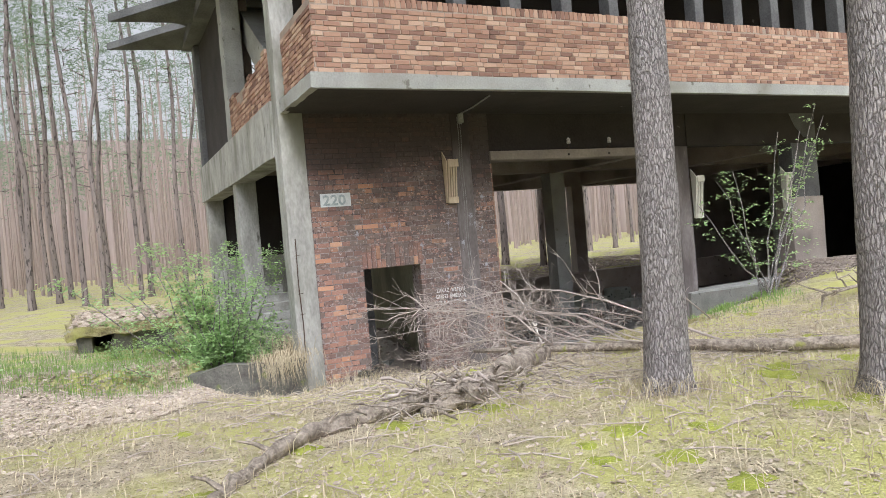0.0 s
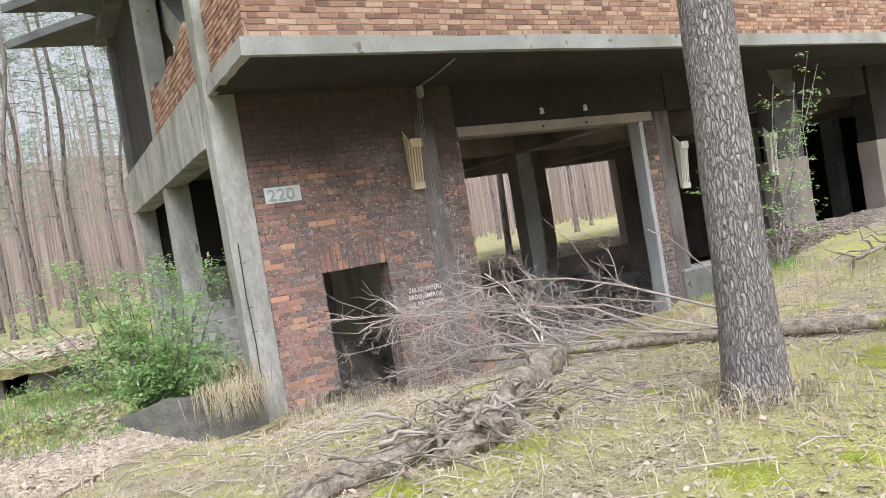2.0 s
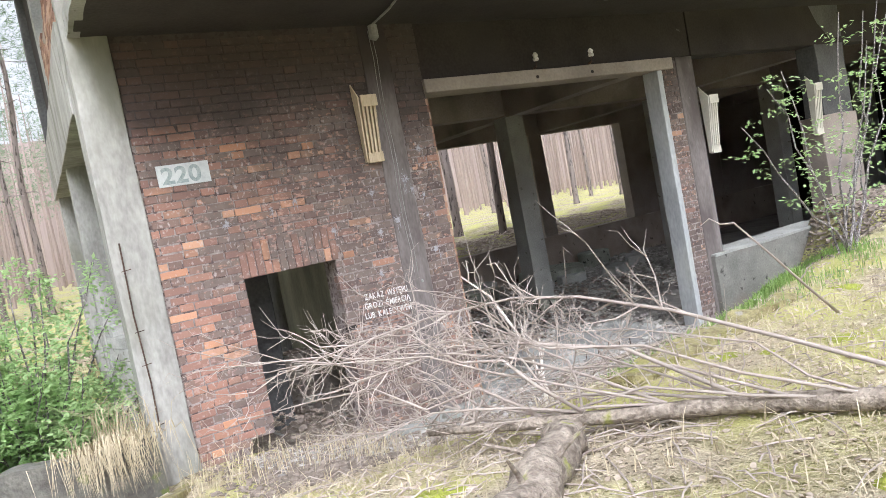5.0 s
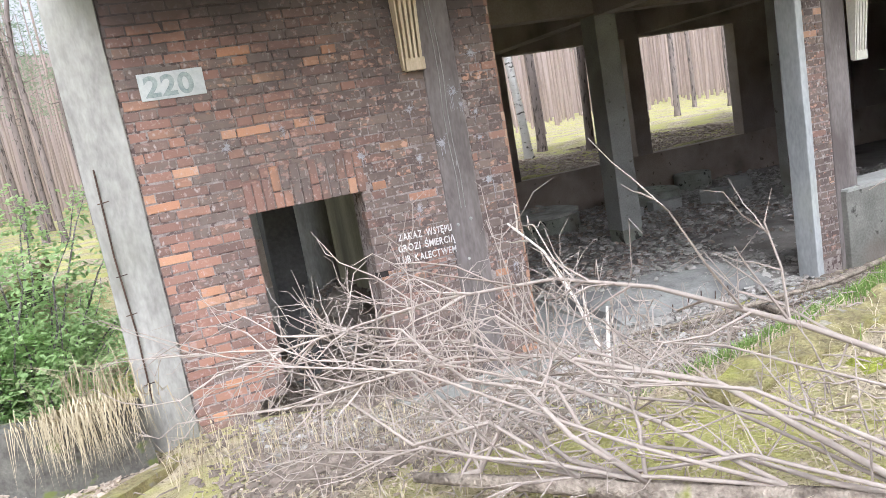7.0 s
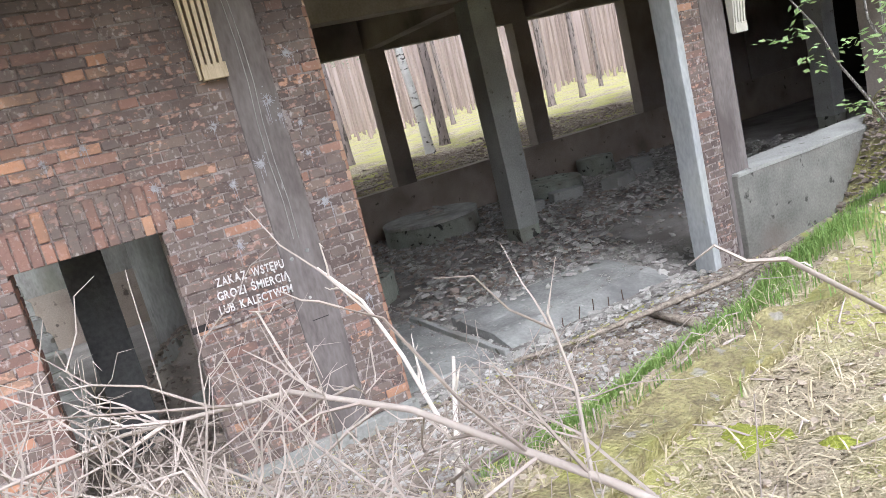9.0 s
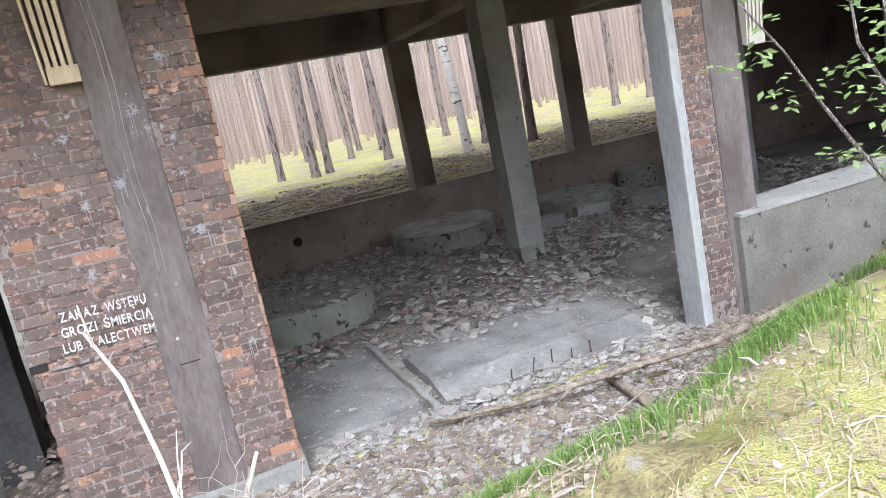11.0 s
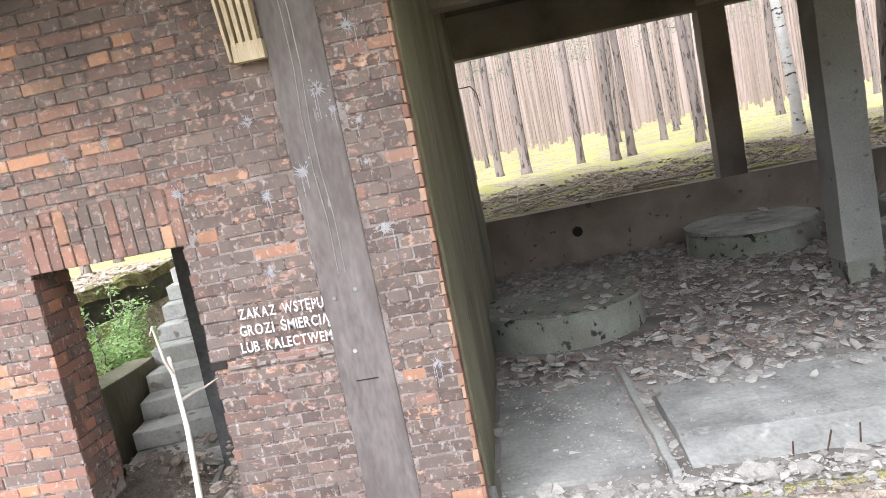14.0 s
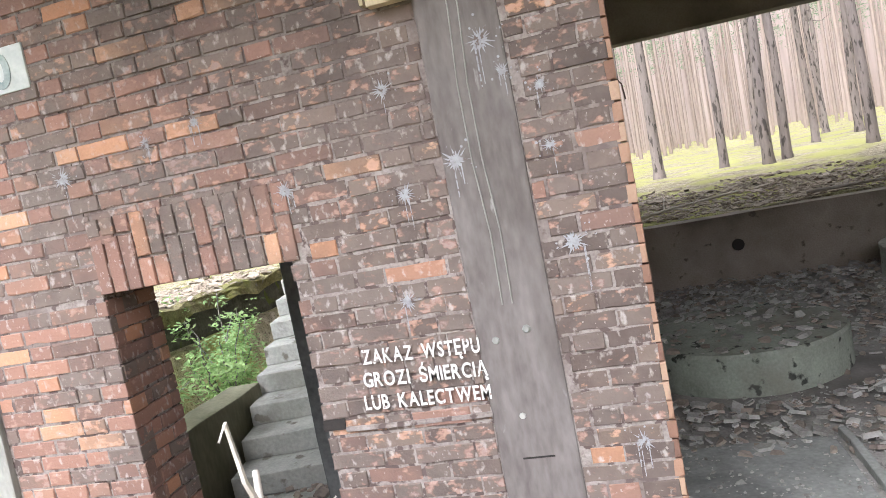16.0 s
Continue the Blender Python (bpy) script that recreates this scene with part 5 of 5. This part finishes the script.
def stick(name, path, rad, label, material, category, n=4, L=0.3, seed=1):
    t = empty(name, label, category, "", "", (0, 0, 0))
    pts = [Vector(p) for p in path]
    V, F = tube(pts, [rad * (1 - 0.5 * k / (len(pts) - 1)) for k in range(len(pts))], 7)
    raw("stem", V, F, material, t, smooth=True)
    V, F = [], []
    twigs(pts, V, F, random.Random(seed), n, L, rad * 0.5, 0)
    if V:
        raw("twig_spray", V, F, material, t, "", "", "", "stuff")
    return t


M_PALE = mat("barkless_pale_wood", (0.55, 0.48, 0.42), (0.78, 0.72, 0.66), 6, 40, 0.8, 0.3)
stick("leaning_stick", [(5.34, 8.0, 0.45), (5.3, 8.15, 0.85), (5.25, 8.3, 1.2), (5.18, 8.48, 1.5), (5.06, 8.7, 1.7)], 0.015, "bare white stick standing against the wall", M_PALE, "stick", 4, 0.28, 4)
stick("leaning_stick", [(5.25, 8.05, 0.45), (5.45, 8.3, 0.75), (5.62, 8.5, 1.0)], 0.02, "short forked pale stick in the rubble", M_PALE, "stick", 2, 0.15, 5)
stick("fallen_pole", [(10.2, 9.3, 0.42), (9.0, 9.45, 0.24), (7.5, 9.85, 0.13), (6.9, 10.1, 0.1)], 0.035, "long reddish pole lying before the wide opening", M_LOG, "pole", 4, 0.3, 6)
stick("fallen_pole", [(8.5, 7.7, 0.86), (8.0, 7.85, 0.74), (7.6, 8.1, 0.55)], 0.022, "pale dead branch lying below the kerb", M_PALE, "branch", 4, 0.3, 7)
stick("fallen_pole", [(6.35, 6.15, 1.17), (5.9, 6.05, 1.46), (5.5, 5.95, 1.72), (5.1, 5.85, 1.97)], 0.01, "thin bare branch sticking up from the bank", M_DEAD, "branch", 2, 0.2, 8)
stick("fallen_pole", [(8.2, 9.2, 0.12), (8.3, 9.9, 0.07)], 0.05, "short dark plank end in the rubble", M_LOG, "plank", 0, 0.2, 9)
stick("fallen_pole", [(13.5, 7.6, 1.32), (10.5, 6.7, 1.22), (8.4, 6.2, 1.2)], 0.036, "long grey pole lying on the moss", M_LOG, "pole", 16, 0.45, 10)
stick("fallen_pole", [(6.1, 18.72, 1.08), (6.8, 18.95, 1.14), (7.7, 19.25, 1.2)], 0.03, "pale bare pole lying behind the rear parapet", M_PALE, "pole", 3, 0.3, 12)
stick("fallen_pole", [(8.5, 18.62, 1.06), (9.3, 18.6, 1.07), (10.1, 18.66, 1.08)], 0.03, "weathered pole lying along the rear parapet", M_DEAD, "pole", 3, 0.25, 13)
rs = random.Random(33)
V, F = [], []
for k in range(900):
    x, y = rs.uniform(-1.5, 11.5), rs.uniform(1.0, 10.0)
    if rs.random() < 0.5:
        x, y = rs.gauss(3.2, 1.3), rs.gauss(5.6, 1.0)
    a, ln = rs.uniform(0, 6.28), rs.uniform(0.08, 0.5)
    q = (x + ln * math.cos(a), y + ln * math.sin(a))
    tube([(x, y, height(x, y) + 0.012), ((x + q[0]) / 2, (y + q[1]) / 2, height(*q) + 0.02 + rs.uniform(0, 0.03)), (q[0], q[1], height(*q) + 0.015)], [0.005, 0.005, 0.002], 4, V, F)
raw("ground_sticks", V, F, M_DEAD, None, "small dry sticks scattered over the moss", "sticks", "", "stuff")

# ---- plants ----


def leaf(V, F, p, d, up, L, w):
    s = d.cross(up).normalized() * w
    o = len(V)
    V += [p, p + d * L * 0.5 + s + up * L * 0.06, p + d * L, p + d * L * 0.5 - s + up * L * 0.06]
    F.append((o, o + 1, o + 2, o + 3))


def leafy(name, label, category, base, stems, leaves, size, seed, splay, material=None):
    """A shrub: thin stems, each with side shoots that carry small leaves."""
    r = random.Random(seed)
    t = empty(name, label, category, "", "", base)
    LV, LF = [], []
    for tip in stems:
        tip = Vector(tip)
        path = wander((r.gauss(0, 0.05), r.gauss(0, 0.05), -0.05), tip, 6, 0.03, r)
        V, F = tube(path, [0.014 * (1 - 0.8 * k / 6) + 0.002 for k in range(7)], 5)
        raw("stem", V, F, M_BARK, t)
        for _ in range(leaves):
            q = r.uniform(0.25, 1.0) * 6
            i = min(int(q), 5)
            p = path[i].lerp(path[i + 1], q - i)
            d = Vector((r.gauss(0, 1), r.gauss(0, 1), r.gauss(0.1, 0.35))).normalized()
            ln = splay * r.uniform(0.3, 1.0) * (1.15 - 0.6 * q / 6)
            for k in range(10):
                c = p + d * ln * (0.3 + 0.7 * k / 6) + Vector((r.gauss(0, 0.03), r.gauss(0, 0.03), r.gauss(0, 0.02)))
                dd = Vector((r.gauss(0, 1), r.gauss(0, 1), r.gauss(-0.1, 0.4))).normalized()
                leaf(LV, LF, c, dd, Vector((r.gauss(0, 0.4), r.gauss(0, 0.4), 1)).normalized(), size * r.uniform(0.7, 1.3), size * 0.28)
    raw("foliage", LV, LF, material or M_LEAF, t, "", "", "", "stuff")
    return t


rb = random.Random(44)
leafy("bush", "dense light green bush beside the corner column", "bush", (1.55, 11.0, 0.3), [(rb.gauss(-0.1, 0.66), rb.gauss(0, 0.45), rb.uniform(0.7, 2.5)) for _ in range(48)], 38, 0.062, 45, 0.44)
leafy("bush", "bright green sapling behind the stair wall", "bush", (1.7, 13.9, 0.25), [(rb.gauss(0, 0.35), rb.gauss(0, 0.4), rb.uniform(0.6, 1.4)) for _ in range(14)], 22, 0.06, 46, 0.3)
leafy("sapling", "slender sapling with sparse green leaves before the dark openings", "sapling", (9.4, 7.85, height(9.4, 7.85)), [(1.4, 0.0, 3.0), (1.1, 0.1, 2.6), (0.75, -0.1, 2.2), (-0.9, 0.0, 1.85), (-1.2, 0.2, 1.5), (0.5, 0.0, 2.6), (-0.4, 0.2, 2.0), (0.9, 0.1, 1.4), (1.6, 0.0, 2.8)], 15, 0.06, 47, 0.42)
leafy("shrub", "low leafy undergrowth at the edge of the woods", "shrub", (-2.2, 9.6, 0.95), [(rb.gauss(0, 0.5), rb.gauss(0, 0.5), rb.uniform(0.3, 0.8)) for _ in range(10)], 18, 0.06, 48, 0.3)
leafy("shrub", "low leafy undergrowth by the ruined chamber", "shrub", (0.3, 11.9, 0.8), [(rb.gauss(0, 0.4), rb.gauss(0, 0.3), rb.uniform(0.2, 0.5)) for _ in range(8)], 14, 0.05, 49, 0.25)


def blades(name, label, n, pick, hmin, hmax, material, seed, w=0.004, droop=0.4):
    r = random.Random(seed)
    V, F = [], []
    for _ in range(n):
        x, y, z = pick(r)
        a = r.uniform(0, 6.28)
        h = r.uniform(hmin, hmax)
        d = Vector((math.cos(a), math.sin(a), 0))
        s = Vector((-d.y, d.x, 0)) * w
        p = Vector((x, y, z))
        m1, tip = p + d * h * 0.2 * droop + Vector((0, 0, h * 0.6)), p + d * h * droop * r.uniform(0.5, 1.5) + Vector((0, 0, h * r.uniform(0.6, 1.0)))
        o = len(V)
        V += [p - s, p + s, m1 + s * 0.8, m1 - s * 0.8, tip]
        F += [(o, o + 1, o + 2, o + 3), (o + 3, o + 2, o + 4)]
    return raw(name, V, F, material, None, label, "grass", "", "stuff")


def patch(r):
    """A place in the uneven strip of fresh grass under the kerb."""
    while True:
        x, y = r.uniform(5.6, 9.6), r.gauss(8.15, 0.36)
        if noise.noise(Vector((x * 1.6, y * 1.6, 12))) > r.uniform(-0.35, 0.3):
            return x, y, height(x, y)


def on(x, y):
    return x, y, height(x, y)


blades("straw_tuft", "hanging tuft of dry straw over the retaining wall", 120, lambda r: (2.2 + r.gauss(0, 0.17), 9.93 + r.gauss(0, 0.07), 0.86), 0.25, 0.6, M_STRAW, 51, 0.004, 0.8)
V, F = [], []
rh = random.Random(91)
for _ in range(260):
    p = Vector((2.15 + rh.gauss(0, 0.2), 9.86 + rh.gauss(0, 0.06), 0.9))
    ln, s = rh.uniform(0.2, 0.5), Vector((0.003, 0, 0))
    m1 = p + Vector((rh.gauss(0, 0.06), -0.08 - 0.1 * rh.random(), 0.03 + 0.12 * rh.random()))
    tip = m1 + Vector((rh.gauss(0, 0.05), -0.06 - 0.06 * rh.random(), -ln))
    o = len(V)
    V += [p - s, p + s, m1 + s, m1 - s, tip]
    F += [(o, o + 1, o + 2, o + 3), (o + 3, o + 2, o + 4)]
raw("hanging_straw", V, F, M_STRAW, None, "dry straw hanging down the retaining wall", "grass", "", "stuff")
blades("green_grass", "fresh green grass growing below the bank", 6500, lambda r: patch(r), 0.03, 0.15, M_GRASS, 52, 0.004)
blades("verge_grass", "thin green grass beside the ruined chamber", 2500, lambda r: on(r.uniform(-3.5, 1.1), r.gauss(12.0, 0.7)), 0.05, 0.2, M_GRASS, 53, 0.003)
blades("bank_grass", "soft green grass beside the retaining wall", 2600, lambda r: on(r.uniform(-1.6, 1.0), r.gauss(10.5, 0.45)), 0.05, 0.2, M_GRASS, 57, 0.003)
for tx, ty in ((3.69, 4.03), (4.52, 2.9)):
    blades("foot_straw", "dry straw gathered round the foot of the pine", 260, lambda r: (lambda a, q: on(tx + q * math.cos(a), ty + q * math.sin(a)))(r.uniform(0, 6.28), 0.2 + abs(r.gauss(0, 0.14))), 0.06, 0.22, M_STRAW, 58, 0.003, 1.4)
blades("dry_grass", "thin dry grass blades among the moss", 9000, lambda r: on(r.uniform(-1.0, 9.5), r.uniform(1.2, 7.8)), 0.03, 0.15, M_STRAW, 54, 0.0028, 1.1)
blades("wall_grass", "dry grass along the foot of the wall", 450, lambda r: on(r.uniform(2.6, 4.6), r.gauss(9.35, 0.4)), 0.08, 0.4, M_STRAW, 55, 0.003, 0.7)

V, F = [], []
rw = random.Random(77)
for _ in range(30000):
    x, y = rw.uniform(-1.0, 9.5), rw.uniform(1.6, 7.7)
    if noise.noise(Vector((x * 0.8, y * 0.8, 9))) < rw.uniform(-0.5, 0.35):
        continue
    a, ln = rw.uniform(0, 6.28), rw.uniform(0.03, 0.16)
    d, s = Vector((math.cos(a), math.sin(a), rw.gauss(0, 0.12))) * ln, Vector((-math.sin(a), math.cos(a), 0)) * rw.uniform(0.0015, 0.004)
    p = Vector((x, y, height(x, y) + rw.uniform(0.004, 0.02)))
    o = len(V)
    V += [p - s, p + s, p + d * 0.55 + s + Vector((0, 0, 0.008)), p + d * 0.55 - s + Vector((0, 0, 0.008)), p + d]
    F += [(o, o + 1, o + 2, o + 3), (o + 3, o + 2, o + 4)]
raw("lying_straw", V, F, M_STRAW, None, "bleached straw and needles lying on the moss", "straw", "", "stuff")
# bare reinforcement in the corner column
bars = empty("exposed_rebar", "rusty reinforcement laid bare in the corner column", "rebar", "", "", (2.56, 10.135, 0))
v, f = tube([(0.0, 0, 0.75), (0.01, -0.004, 1.3), (-0.01, 0.0, 1.9), (0.0, 0.002, 2.55)], [0.007] * 4, 6)
raw("upright", v, f, M_STEEL, bars)
for z in (0.9, 1.45, 1.75, 2.3):
    v, f = tube([(-0.03, 0.0, z), (0.05, -0.012, z + 0.01)], [0.004, 0.004], 5)
    raw("stirrup", v, f, M_STEEL, bars)
# leaf litter and moss cushions
chips("leaf_litter", "pale dead leaves in the hollow by the kerb", 21000, (-2.2, 2.5, 6.6, 11.4), lambda x, y, r: height(x, y) + 0.015 if x < 0.68 + (y - 6.95) * 0.68 - 0.12 and not (x > 1.0 and y > 10.15) else None, 0.014, 0.042, M_LITTER, 61, 0.1, "leaves")
chips("needle_litter", "bark flakes and dry leaves on the mossy bank", 26000, (-1.0, 9.5, 1.6, 8.6), lambda x, y, r: height(x, y) + 0.006, 0.005, 0.026, M_LITTER, 62, 0.12, "leaves")
rm = random.Random(71)
for k in range(46):
    x, y = rm.uniform(0.2, 8.5), rm.uniform(2.3, 7.2)
    s = rm.uniform(0.07, 0.22)
    V, F = [], []
    n = 12
    for j in range(4):
        for i in range(n):
            a = 6.283 * i / n
            q = s * (1 - j / 3.2) * (1 + 0.9 * noise.noise(Vector((math.cos(a) * 1.4, math.sin(a) * 1.4, k))))
            px, py = x + q * math.cos(a), y + q * math.sin(a)
            V.append((px, py, height(px, py) - 0.012 + 0.035 * math.sin(1.57 * j / 3) + 0.008 * noise.noise(Vector((px * 20, py * 20, 0)))))
    F = [(j * n + i, j * n + (i + 1) % n, (j + 1) * n + (i + 1) % n, (j + 1) * n + i) for j in range(3) for i in range(n)] + [tuple(3 * n + i for i in range(n))]
    raw("moss_cushion", V, F, M_MOSS, None, "bright yellow-green moss cushion on the ground", "moss", "moss cushions", "", True)

# ---- roof shells jutting out over the side ----


def shell(y0, y1, z, name, label):
    """A thin concrete barrel shell with a scalloped free end."""
    V, F = [], []
    n, m = 14, 10
    for j in range(m + 1):
        u = j / m
        for i in range(n + 1):
            w = i / n
            reach = 0.15 + 1.7 * abs(2 * w - 1) ** 1.3
            x = 2.9 - (0.45 + reach) * u
            V.append((x, y0 + (y1 - y0) * w, z + 0.32 * math.sin(math.pi * w) - 0.08 * u))
    k0 = len(V)
    V += [(x, y, zz + 0.16) for x, y, zz in V]
    q = n + 1
    for j in range(m):
        for i in range(n):
            a = j * q + i
            F += [(a, a + q, a + q + 1, a + 1), (k0 + a, k0 + a + 1, k0 + a + q + 1, k0 + a + q)]
    for i in range(n):
        a = m * q + i
        F.append((a, k0 + a, k0 + a + 1, a + 1))
    for j in range(m):
        a, b = j * q, j * q + n
        F += [(a, k0 + a, k0 + a + q, a + q), (b, b + q, k0 + b + q, k0 + b)]
    return raw(name, V, F, M_SHELL, None, label, "roof", "", "structure")


for i in range(4):
    shell(16.45 - 2.15 * i, 18.6 - 2.15 * i, 7.62, "roof_shell_%d" % (i + 1), "scalloped dark concrete roof shell jutting over the side")
